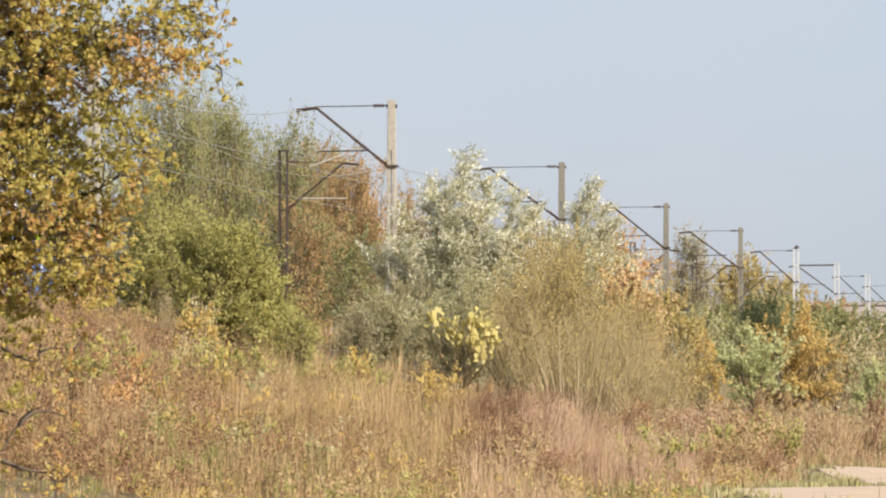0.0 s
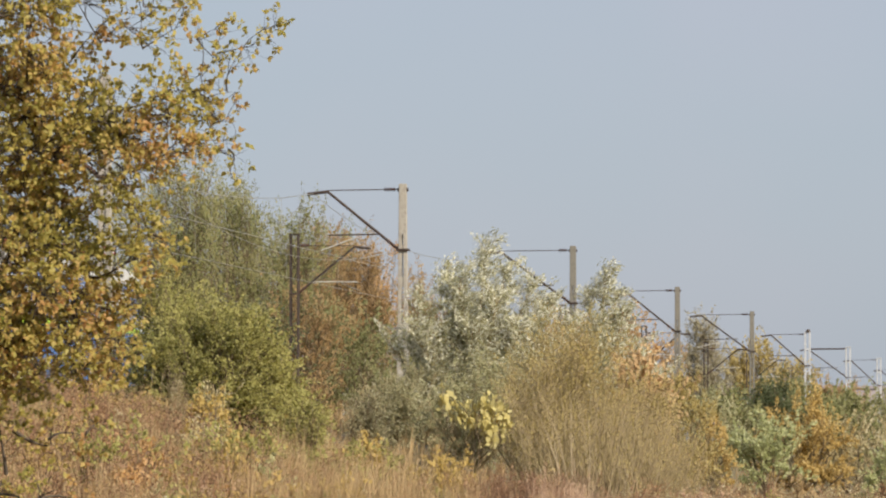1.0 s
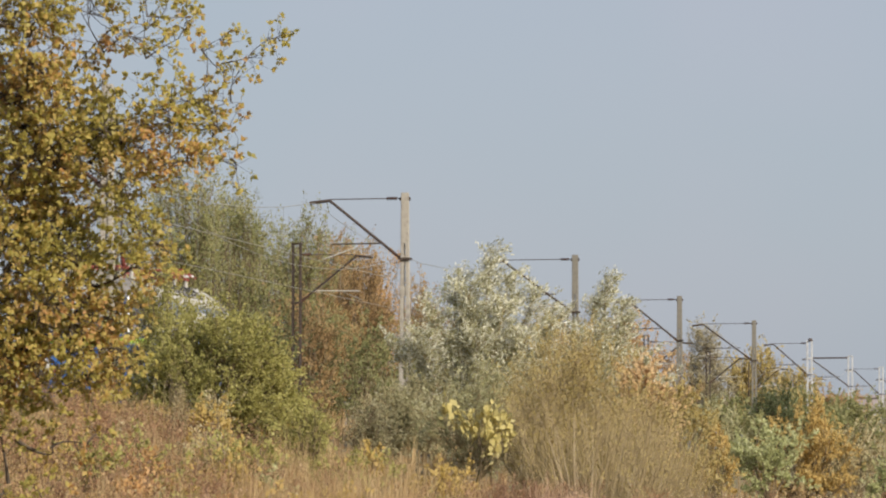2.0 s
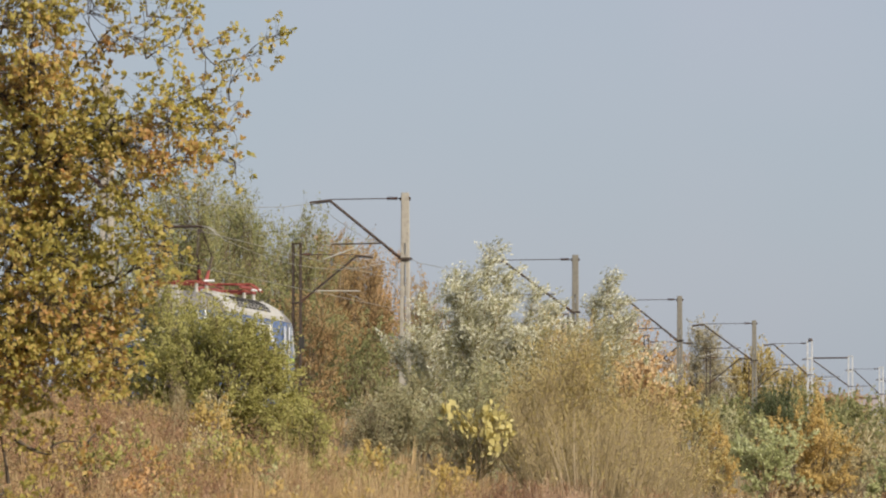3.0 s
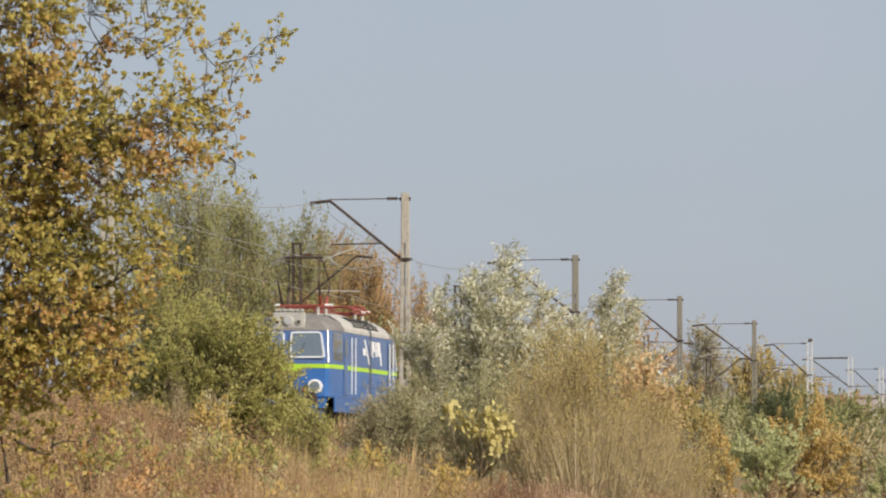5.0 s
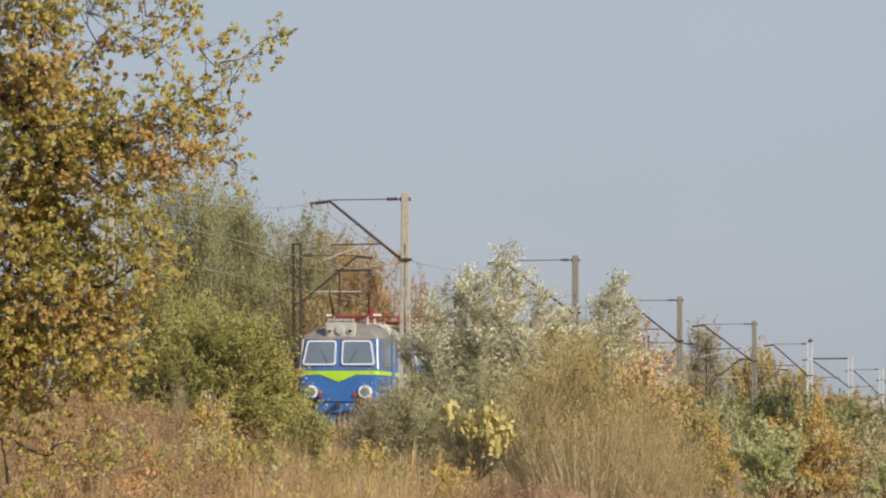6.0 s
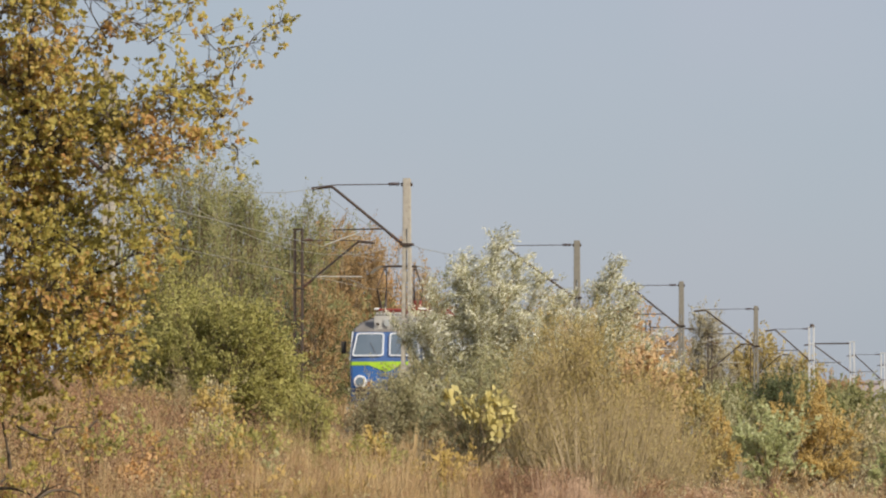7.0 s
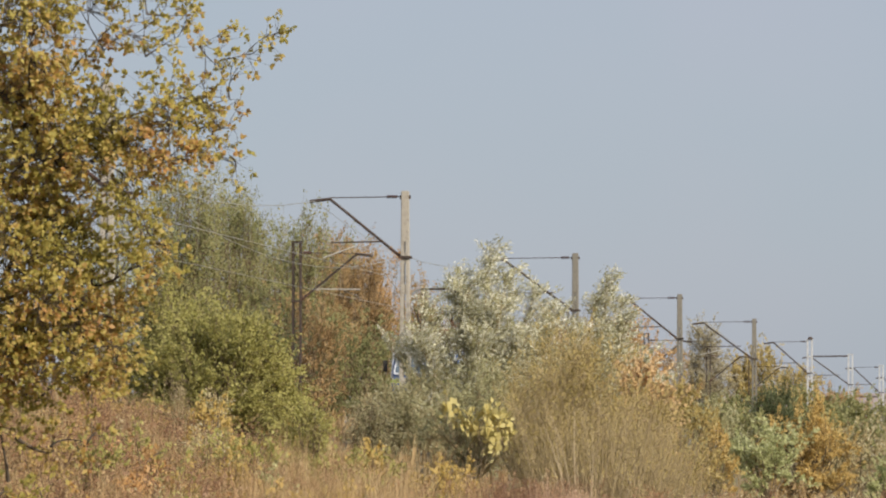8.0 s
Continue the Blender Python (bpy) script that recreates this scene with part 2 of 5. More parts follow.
def leaf_mesh(rng, centres, lengths, width, axes, fold=0.25):
    """One folded four-cornered leaf at each centre, along its axis, turned at random about it."""
    n = len(centres)
    d = axes / np.maximum(np.linalg.norm(axes, axis=1, keepdims=True), 1e-6)
    rnd = rng.normal(size=(n, 3)) * 0.6 + np.array([0.4, -0.6, 0.55])      # leaves turn towards the light
    s = np.cross(d, rnd)
    s /= np.maximum(np.linalg.norm(s, axis=1, keepdims=True), 1e-6)
    up = np.cross(s, d)
    L = np.asarray(lengths)[:, None]
    verts = np.zeros((n, 4, 3))
    verts[:, 0] = centres - d * L * 0.5
    verts[:, 1] = centres + s * L * width * 0.5 + up * L * width * fold
    verts[:, 2] = centres + d * L * 0.5
    verts[:, 3] = centres - s * L * width * 0.5 + up * L * width * fold
    return verts.reshape(-1, 3), np.arange(n * 4).reshape(n, 4)


def shoots(rng, starts, ends, droop=0.0, r=0.006, steps=3, curl=0.12):
    """Bent shoots from starts to ends: tube segments, and a function giving points and headings along them."""
    starts, ends = np.asarray(starts, float), np.asarray(ends, float)
    n = len(starts)
    span = np.linalg.norm(ends - starts, axis=1, keepdims=True)
    mid = (starts + ends) / 2 + rng.normal(size=(n, 3)) * span * curl
    mid[:, 2] += (droop * span[:, 0])

    def at(t):
        t = np.asarray(t)[:, None]
        return (1 - t) ** 2 * starts_i + 2 * t * (1 - t) * mid_i + t * t * ends_i, 2 * (1 - t) * (mid_i - starts_i) + 2 * t * (ends_i - mid_i)

    segs = []
    starts_i, mid_i, ends_i = starts, mid, ends
    ts = np.linspace(0, 1, steps + 1)
    pts = [at(np.full(n, t))[0] for t in ts]
    rr = np.broadcast_to(np.asarray(r, float), (n,))
    for i in range(steps):
        segs.append(np.concatenate([pts[i], pts[i + 1], (rr * (1 - 0.8 * ts[i]))[:, None], (rr * (1 - 0.8 * ts[i + 1]))[:, None]], axis=1))

    def sample(count, lo=0.25, hi=1.0):
        nonlocal starts_i, mid_i, ends_i
        pick = rng.integers(0, n, count)
        starts_i, mid_i, ends_i = starts[pick], mid[pick], ends[pick]
        p, d = at(lo + (hi - lo) * rng.random(count) ** 0.8)
        return p, d
    return np.concatenate(segs), sample


def clump_plant(seed, clumps, fork, twigs, leaves, leaf_len, leaf_width, spread=0.035, upward=0.3, limb_r=0.03, twig_r=0.006, droop=0.1, root=(0, 0, 0), wind=0.0):
    """Limbs from the fork to each clump (x, y, z, radius), twigs in the clump, leaves along the twigs. All in the plant's own space."""
    rng = np.random.default_rng(seed)
    wood, thin, P, D = [], [], [], []
    total = sum(c[3] ** 2 for c in clumps)
    if root[2] == 0:
        wood.append(np.array([[0, 0, -0.4, *fork, limb_r * 2.2, limb_r * 1.4]]))
    for (x, y, z, r) in clumps:
        c = np.array([x, y, z], float)
        f = np.array(fork, float)
        start = f + (np.array(root, float) - f) * rng.random() * 0.5
        limb, _ = shoots(rng, [start], [c], 0.08, limb_r * (0.7 + 0.6 * rng.random()), 5, 0.17)
        wood.append(limb)
        k = max(4, int(twigs * r * r / total))
        t0 = start + (c - start) * (0.55 + 0.45 * rng.random((k, 1))) + rng.normal(size=(k, 3)) * r * 0.15
        t1 = c + np.clip(rng.normal(size=(k, 3)) * 0.58, -1.5, 1.5) * r + np.array([wind * r, 0, upward * r * 0.3])
        tw, sample = shoots(rng, t0, t1, droop, twig_r, 1 if leaf_len > 0.09 else 2, 0.12)
        thin.append(tw)
        m = max(8, int(leaves * r * r / total))
        p, d = sample(m, 0.2, 1.02)
        P.append(p + rng.normal(size=p.shape) * spread)
        D.append(d / np.maximum(np.linalg.norm(d, axis=1, keepdims=True), 1e-6) + rng.normal(size=d.shape) * 0.6 + np.array([wind, 0, upward * 0.4]))
    P, D = np.concatenate(P), np.concatenate(D)
    L = leaf_len * (0.6 + 0.8 * rng.random(len(P)))
    (v1, f1), (v2, f2) = tube_mesh(np.concatenate(wood), 3), tube_mesh(np.concatenate(thin), 3)
    return (np.concatenate([v1, v2]), np.concatenate([f1, f2 + len(v1)])), leaf_mesh(rng, P, L, leaf_width, D)


def ball_clumps(seed, n, rx, ry, z0, z1, r, gap=0.75):
    """Clumps scattered through a lopsided egg, most of them near its skin."""
    rng = np.random.default_rng(seed)
    out = []
    for i in range(n):
        v = rng.normal(size=3)
        v /= np.linalg.norm(v)
        k = gap + (1 - gap) * rng.random() if rng.random() < 0.75 else rng.random() * gap
        rr = r * (0.65 + 0.7 * rng.random())
        top = z1 - rr * 0.8
        zc = (z0 + top) / 2 + v[2] * k * (top - z0) / 2
        belly = 1.0 - 0.45 * max(0.0, (zc - z0) / (z1 - z0) - 0.4)
        out.append((v[0] * k * (rx - rr * 0.7) * belly, v[1] * k * (ry - rr * 0.7) * belly, zc, rr))
    peak = max(q[2] + 0.8 * q[3] for q in out)
    wide = max(abs(q[0]) + 0.7 * q[3] for q in out)
    return [(q[0] * rx / wide, q[1], z0 + (q[2] - z0) * (z1 - z0) / (peak - z0), q[3]) for q in out]


# ---- ground ----
def ground_z(x, y):
    """Flat field, rising to the low railway embankment."""
    o = (x - TRACK_START.x) * TRACK_RIGHT.x + y * TRACK_RIGHT.y
    right = np.clip((15.0 - o) / 13.5, 0, 1)
    left = np.clip((o + 22.0) / 9.0, 0, 1)
    rise = np.minimum(right, left)
    return 2.75 * rise * rise * (3 - 2 * rise) + 0.10 * np.sin(x * 0.55 + 1.0) * np.sin(y * 0.23) * (1 - rise)


def ground_height(x, y):
    return float(ground_z(np.array([x], float), np.array([y], float))[0])


def build_ground():
    xs = np.concatenate([np.linspace(-3000, -80, 14), np.arange(-76, 80, 2.0), np.linspace(84, 3000, 14)])
    ys = np.concatenate([np.linspace(-3000, -60, 12), np.arange(-56, 40, 8.0), np.arange(42, 240, 2.0), np.arange(244, 520, 8.0), np.linspace(540, 3400, 14)])
    X, Y = np.meshgrid(xs, ys)
    Z = ground_z(X, Y)
    verts = np.stack([X.ravel(), Y.ravel(), Z.ravel()], axis=1)
    w = len(xs)
    i = (np.arange(len(ys) - 1)[:, None] * w + np.arange(w - 1)[None, :]).ravel()
    faces = np.stack([i, i + 1, i + 1 + w, i + w], axis=1)
    tagged(mesh_object("ground", verts, faces, M["earth"], smooth=True), "dry earthy meadow ground rising to a low railway embankment", "ground", kind="structure")


build_ground()


def track_point(s, o, z):
    return TRACK_START + TRACK_DIR * s + TRACK_RIGHT * o + Vector((0, 0, z))


TRACKS = (-2.85, -8.3)


def build_tracks():
    for o in TRACKS:
        verts, faces = [], []
        for s in (-300, 900):
            for (dx, z) in ((-2.6, 2.6), (-1.6, 2.93), (1.6, 2.93), (2.6, 2.6)):
                verts.append(track_point(s, o + dx, z))
        faces = [(0, 1, 5, 4), (1, 2, 6, 5), (2, 3, 7, 6)]
        tagged(mesh_object("ballast_bed", verts, faces, M["ballast"]), "brown crushed stone ballast under the railway track", "ballast", kind="structure")
        bm = bmesh.new()
        turn = Matrix.Rotation(radians(-TRACK_TURN), 4, "Z")
        for side in (-0.75, 0.75):
            for (w, z0, z1) in ((0.075, 2.98, 3.0), (0.012, 3.0, 3.11), (0.036, 3.11, RAIL_Z)):
                m = Matrix.Translation(TRACK_START) @ turn
                box(bm, o + side - w, o + side + w, -300, 900, z0, z1, m)
        tagged(part("rails", bm, M["rail"], None), "rusty steel rails of the railway track", "rails", kind="structure")
        V, F = [], []
        for k in range(420):
            s = 60 + k * 0.62
            c = [track_point(s + b, o + a2, z) for z in (2.85, 2.98) for (a2, b) in ((-1.25, -0.13), (1.25, -0.13), (1.25, 0.13), (-1.25, 0.13))]
            n = len(V)
            V += c
            F += [tuple(n + j for j in f) for f in ((4, 5, 6, 7), (0, 1, 5, 4), (1, 2, 6, 5), (2, 3, 7, 6), (3, 0, 4, 7))]
        tagged(mesh_object("sleepers", V, F, M["sleeper"]), "grey concrete sleepers under the rails", "sleepers", kind="stuff")


build_tracks()


# ---- overhead line ----
MAST_TOP = 11.35 - 2.6
FOOT_Z = 2.6


def h(z):
    return z - FOOT_Z


def cantilever(mast, sign, reach=2.62, foot=9.1, tie=0.018, level=False):
    """Bracket with its tie, tip, insulators and steady arm, reaching over the track. sign: side on which the track lies."""
    part("bracket_tube", rodded((sign * 0.15, 0, h(foot)), (sign * reach, 0, h(11.1)), 0.048), M["dark_steel"], mast)
    part("bracket_tip", rodded((sign * (reach - 0.03), 0, h(11.1)), (sign * (reach + 0.70), 0, h(11.02)), 0.055), M["dark_steel"], mast)
    part("tie_rod", rodded((sign * reach, 0, h(11.14)), (sign * 0.1, 0, h(11.16)), tie), M["dark_steel"], mast)
    for (p, q) in (((0.28, 11.16), (0.66, 11.16)), ((0.2, foot + 0.04), (0.55, foot + 0.31))):
        bm = bmesh.new()
        a2, b2 = Vector((sign * p[0], 0, h(p[1]))), Vector((sign * q[0], 0, h(q[1])))
        for i in range(5):
            rod(bm, a2.lerp(b2, i / 5), a2.lerp(b2, (i + 0.7) / 5), 0.07, 0.045, 10)
        part("insulator", bm, M["insulator"], mast)
    if level:
        part("registration_tube", rodded((sign * 0.75, 0, h(9.6)), (sign * (reach + 0.15), 0, h(9.58)), 0.022), M["pale_wire"], mast, "pale level registration tube")
        part("steady_arm", rodded((sign * 2.0, 0.1, h(9.55)), (sign * (reach + 0.2), 0.1, h(9.2)), 0.014), M["wire"], mast)
    else:
        part("registration_tube", rodded((sign * 0.85, 0, h(9.62)), (sign * (reach - 0.05), 0, h(9.6)), 0.024), M["dark_steel"], mast)
        part("steady_arm", rodded((sign * 1.7, 0.1, h(9.5)), (sign * (reach + 0.25), 0.1, h(9.08)), 0.022), M["pale_wire"], mast)
    part("stay_wire", rodded((sign * (reach - 0.1), 0, h(11.05)), (sign * 0.9, 0, h(9.6)), 0.008), M["wire"], mast)
    part("clamp", boxed(-0.22, 0.22, -0.2, 0.2, h(foot - 0.06), h(foot + 0.02)), M["dark_steel"], mast, bevel=0.01)


def build_concrete_mast(reach, foot, mat, label):
    mast = thing("catenary_mast", (0, 0, FOOT_Z), label, "catenary mast", "masts along the line")
    for sx in (-1, 1):
        bm = bmesh.new()
        v = []
        for (z, w, c) in ((-0.6, 0.075, 0.155), (h(8.9), 0.06, 0.085), (MAST_TOP - 0.3, 0.06, 0.065)):
            for (ax, ay) in ((-1, -1), (1, -1), (1, 1), (-1, 1)):
                v.append(bm.verts.new((sx * c + ax * w, ay * 0.12, z)))
        for k in (0, 4):
            for j in range(4):
                bm.faces.new((v[k + j], v[k + (j + 1) % 4], v[k + 4 + (j + 1) % 4], v[k + 4 + j]))
        bm.faces.new(v[8:12])
        bm.faces.new(v[0:4][::-1])
        part("leg", bm, mat, mast, bevel=0.012)
    for z in (0.4, 2.0, 3.6, 5.2, 6.3):
        part("web", boxed(-0.12, 0.12, -0.09, 0.09, z, z + 0.35), mat, mast)
    part("head", boxed(-0.128, 0.128, -0.125, 0.125, h(9.6), MAST_TOP), mat, mast, bevel=0.02)
    part("cap_bolt", boxed(-0.19, 0.19, -0.03, 0.03, h(11.08), h(11.2)), M["dark_steel"], mast)
    cantilever(mast, -1, reach, foot)
    return mast


def build_steel_mast(reach, foot, tie, horn):
    mast = thing("steel_catenary_mast", (0, 0, FOOT_Z), "pale galvanised two-post steel catenary mast with a dark bracket", "catenary mast", "masts along the line")
    for sx in (-1, 1):
        part("post", boxed(sx * 0.16 - 0.06, sx * 0.16 + 0.06, -0.09, 0.09, -0.6, MAST_TOP - 0.1), M["white_steel"], mast, bevel=0.01)
    for z in (1, 2.6, 4.2, 5.8, 7.4):
        part("batten", boxed(-0.16, 0.16, -0.10, -0.085, z, z + 0.12), M["white_steel"], mast)
    part("cap", boxed(-0.24, 0.24, -0.11, 0.11, MAST_TOP - 0.1, MAST_TOP - 0.02), M["white_steel"], mast, bevel=0.02)
    if horn:
        part("horn_gap_arrester", rodded((0.05, 0, MAST_TOP - 0.02), (0.05, 0, MAST_TOP + 0.16), 0.2, 0.1, 12), M["dark_steel"], mast, "dark arrester on the mast head")
    cantilever(mast, -1, reach, foot, tie)
    return mast


def build_lattice_mast():
    mast = thing("lattice_catenary_mast", (0, 0, FOOT_Z), "dark rusty lattice steel catenary mast with a bracket", "catenary mast", "masts of the far track")
    top = h(11.6)
    for sx in (-1, 1):
        for sy in (-1, 1):
            part("leg", boxed(sx * 0.16 - 0.035, sx * 0.16 + 0.035, sy * 0.13 - 0.03, sy * 0.13 + 0.03, -0.6, top), M["dark_steel"], mast)
    for k in range(12):
        z = k * 0.745
        s = 1 if k % 2 else -1
        part("lacing", rodded((-0.16 * s, -0.14, z), (0.16 * s, -0.14, z + 0.75), 0.014, sides=5), M["dark_steel"], mast)
    part("cap", boxed(-0.22, 0.22, -0.18, 0.18, top, top + 0.06), M["dark_steel"], mast)
    cantilever(mast, 1, level=True)
    return mast


def mast_pose(d, o):
    """A mast on the line o metres beside the right-hand mast line, d metres ahead of the camera."""
    x = TRACK_START.x + math.tan(radians(TRACK_TURN)) * d + o
    return pose(x, d, FOOT_Z, 0, 0, -TRACK_TURN)


def build_masts():
    """Short and long brackets alternate along the line."""
    pale, grey = "pale spalled two-legged concrete catenary mast with a dark steel bracket", "grey weathered two-legged concrete catenary mast with a dark steel bracket"
    build_concrete_mast(2.62, 9.1, M["concrete"], pale).matrix_basis = mast_pose(173.4, 0)
    low = mast_pose(269.5, 0)
    low.translation.z -= 0.15
    build_concrete_mast(2.75, 9.0, M["grey_concrete"], grey).matrix_basis = low
    build_concrete_mast(3.2, 8.85, M["concrete"], pale).matrix_basis = mast_pose(125.0, 0)
    long = build_concrete_mast(3.2, 8.85, M["grey_concrete"], grey)
    long.matrix_basis = mast_pose(222.6, 0)
    copy_thing(long, mast_pose(317.2, 0))
    build_steel_mast(2.62, 8.9, 0.018, True).matrix_basis = mast_pose(365.3, 0)
    build_steel_mast(3.2, 8.85, 0.06, False).matrix_basis = mast_pose(411.0, 0)
    plain = build_steel_mast(2.5, 8.9, 0.018, False)
    plain.matrix_basis = mast_pose(454.0, 0)
    copy_thing(plain, mast_pose(500.0, 0))
    lattice = build_lattice_mast()
    lattice.matrix_basis = mast_pose(218.0, -11.45)
    for d in (170.0, 267.0, 314.0, 362.0, 410.0, 451.0, 500.0):
        copy_thing(lattice, mast_pose(d, -11.45))


build_masts()


def build_wires():
    spans = [77, 125, 173.4, 222.6, 269.5, 317.2, 365.3, 411, 454, 500]
    for (o, label) in ((-3.1, "near"), (-8.3, "far")):
        for (kind, z, sag) in (("messenger_wire", 11.0, 1.05), ("contact_wire", 9.06, 0.0)):
            segs = []
            for d0, d1 in zip(spans, spans[1:]):
                prev = None
                for i in range(9):
                    t = i / 8
                    p = mast_pose(d0 + (d1 - d0) * t, o).translation
                    p.z = z - sag * 4 * t * (1 - t)
                    if prev is not None:
                        segs.append((*prev, *p, 0.011, 0.011))
                    prev = p
                    if kind == "messenger_wire" and 0 < i < 8:
                        segs.append((*p, p.x, p.y, 9.06, 0.005, 0.005))
            v, f = tube_mesh(segs, 4)
            tagged(mesh_object(kind, v, f, M["wire"]), "thin taut copper " + kind.replace("_", " ") + " of the overhead line", "overhead wire")


build_wires()


# ---- locomotive ----
def plan_outline(L, W, N):
    """Plan of the body: straight sides, tapering over the cabs to noses of half-width N."""
    half = [(W, 0.0), (W, L - 2.0), (W - (W - N) * 0.45, L - 0.75), (N + 0.02, L - 0.22), (N - 0.08, L - 0.06), (N * 0.5, L), (0.0, L)]
    q = half + [(-x, y) for x, y in half[-2::-1]]
    return q + [(x, -y) for x, y in q[-2:0:-1]]


def loft(levels, cap_top=False):
    """levels: (z, L, W, N) from below upwards."""
    bm = bmesh.new()
    rings = [[bm.verts.new((x, y, z)) for x, y in plan_outline(L, W, N)] for z, L, W, N in levels]
    for a2, b2 in zip(rings, rings[1:]):
        for i in range(len(a2)):
            j = (i + 1) % len(a2)
            bm.faces.new((a2[i], a2[j], b2[j], b2[i]))
    if cap_top:
        bm.faces.new(rings[-1])
    bmesh.ops.recalc_face_normals(bm, faces=bm.faces[:])
    return bm


def loft_band(levels, grow):
    return loft([(z, L + grow, W + grow, N + grow) for z, L, W, N in levels])


def pantograph(loco, y, raised):
    p = part("pantograph", boxed(-0.72, 0.72, y - 0.06, y + 0.06, 4.16, 4.22), M["red"], loco, "red pantograph frame on the roof")
    bm = bmesh.new()
    for sx in (-0.62, 0.62):
        rod(bm, (sx, y - 1.0, 4.18), (sx, y + 1.0, 4.18), 0.045)
    for sy in (-0.95, 0.95):
        rod(bm, (-0.66, y + sy, 4.18), (0.66, y + sy, 4.18), 0.04)
    part("base_tubes", bm, M["red"], p)
    for sx in (-0.6, 0.6):
        for sy in (-0.8, 0.8):
            part("insulator", rodded((sx, y + sy, 3.74), (sx, y + sy, 4.15), 0.07, 0.05), M["roof_pale"], p)
        part("spring_box", rodded((sx * 1.15, y, 4.24), (sx * 1.65, y, 4.24), 0.035), M["white"], p, "white insulated spring rod")
    if raised:
        for sx in (-1, 1):
            for sy in (-1, 1):
                hip, knee, head = Vector((sx * 0.64, y + sy * 0.45, 4.2)), Vector((sx * 0.70, y + sy * 1.15, 4.98)), Vector((sx * 0.56, y + sy * 0.2, 5.80))
                shin = hip.lerp(knee, 0.45)
                part("lower_arm", rodded(hip, shin, 0.075, 0.045), M["red"] if sx > 0 else M["dark_steel"], p, "red tapered lower arm" if sx > 0 else "")
                part("lower_arm_end", rodded(shin, knee, 0.045, 0.03), M["dark_steel"], p)
                part("upper_arm", rodded(knee, head, 0.02), M["dark_steel"], p)
        part("stiffener", rodded((-0.68, y - 1.15, 4.98), (0.68, y - 1.15, 4.98), 0.012), M["dark_steel"], p)
        for sx in (-1, 1):
            part("head_link", rodded((sx * 0.56, y - 0.2, 5.72), (sx * 0.56, y + 0.2, 5.72), 0.05), M["dark_steel"], p)
        for sy in (-0.22, 0.22):
            part("collector_bow", rodded((-0.66, y + sy, 5.84), (0.66, y + sy, 5.84), 0.032), M["dark_steel"], p, "dark metal collector bow")
            for sx in (-1, 1):
                bm = bmesh.new()
                bend = [(0.66, 5.84), (0.80, 5.82), (0.93, 5.75), (1.04, 5.64), (1.10, 5.56)]
                for (xa, za), (xb, zb) in zip(bend, bend[1:]):
                    rod(bm, (sx * xa, y + sy, za), (sx * xb, y + sy, zb), 0.018)
                part("bow_horn", bm, M["wire"], p, "pale curved bow horn")
    else:
        for sx in (-1, 1):
            part("folded_arm", rodded((sx * 0.62, y - 1.5, 4.28), (sx * 0.62, y + 1.4, 4.3), 0.045), M["red"], p)
            part("folded_arm", rodded((sx * 0.45, y - 1.4, 4.38), (sx * 0.45, y + 1.3, 4.36), 0.035), M["red"], p)
        bm = bmesh.new()
        for sy in (-0.22, 0.22):
            rod(bm, (-0.7, y + sy, 4.42), (0.7, y + sy, 4.42), 0.03)
            for sx in (-1, 1):
                rod(bm, (sx * 0.7, y + sy, 4.42), (sx * 1.0, y + sy, 4.18), 0.025)
        part("collector_bow", bm, M["red"], p)
    return p


def rounded(corners, r, steps=4):
    """The outline of a four-cornered window with rounded corners, in its own plane."""
    out = []
    for i, c in enumerate(corners):
        c = Vector(c)
        a2, b2 = (Vector(corners[i - 1]) - c).normalized() * r, (Vector(corners[(i + 1) % len(corners)]) - c).normalized() * r
        for k in range(steps + 1):
            t = k / steps
            out.append(c + a2 * (1 - t) ** 2 + b2 * t * t)
    return out


def slab(outline, y0, y1, m, inner=None):
    """A plate, or a ring round an inner outline, between two depths."""
    bm = bmesh.new()
    rings = [[bm.verts.new(m @ Vector((p.x, y, p.y))) for p in o] for o in ([outline, inner] if inner else [outline]) for y in (y0, y1)]
    n = len(outline)
    for i in range(n):
        j = (i + 1) % n
        bm.faces.new((rings[0][i], rings[0][j], rings[1][j], rings[1][i]))
        if inner:
            bm.faces.new((rings[2][i], rings[2][j], rings[3][j], rings[3][i]))
            for k in (0, 1):
                bm.faces.new((rings[k][i], rings[k][j], rings[k + 2][j], rings[k + 2][i]))
    if not inner:
        bm.faces.new(rings[0]), bm.faces.new(rings[1])
    bmesh.ops.recalc_face_normals(bm, faces=bm.faces[:])
    return bm


def lamp_round(bm, x, y, z, r, depth, face):
    return rod(bm, (x, y, z), (x, y + face * depth, z), r, r, 20)


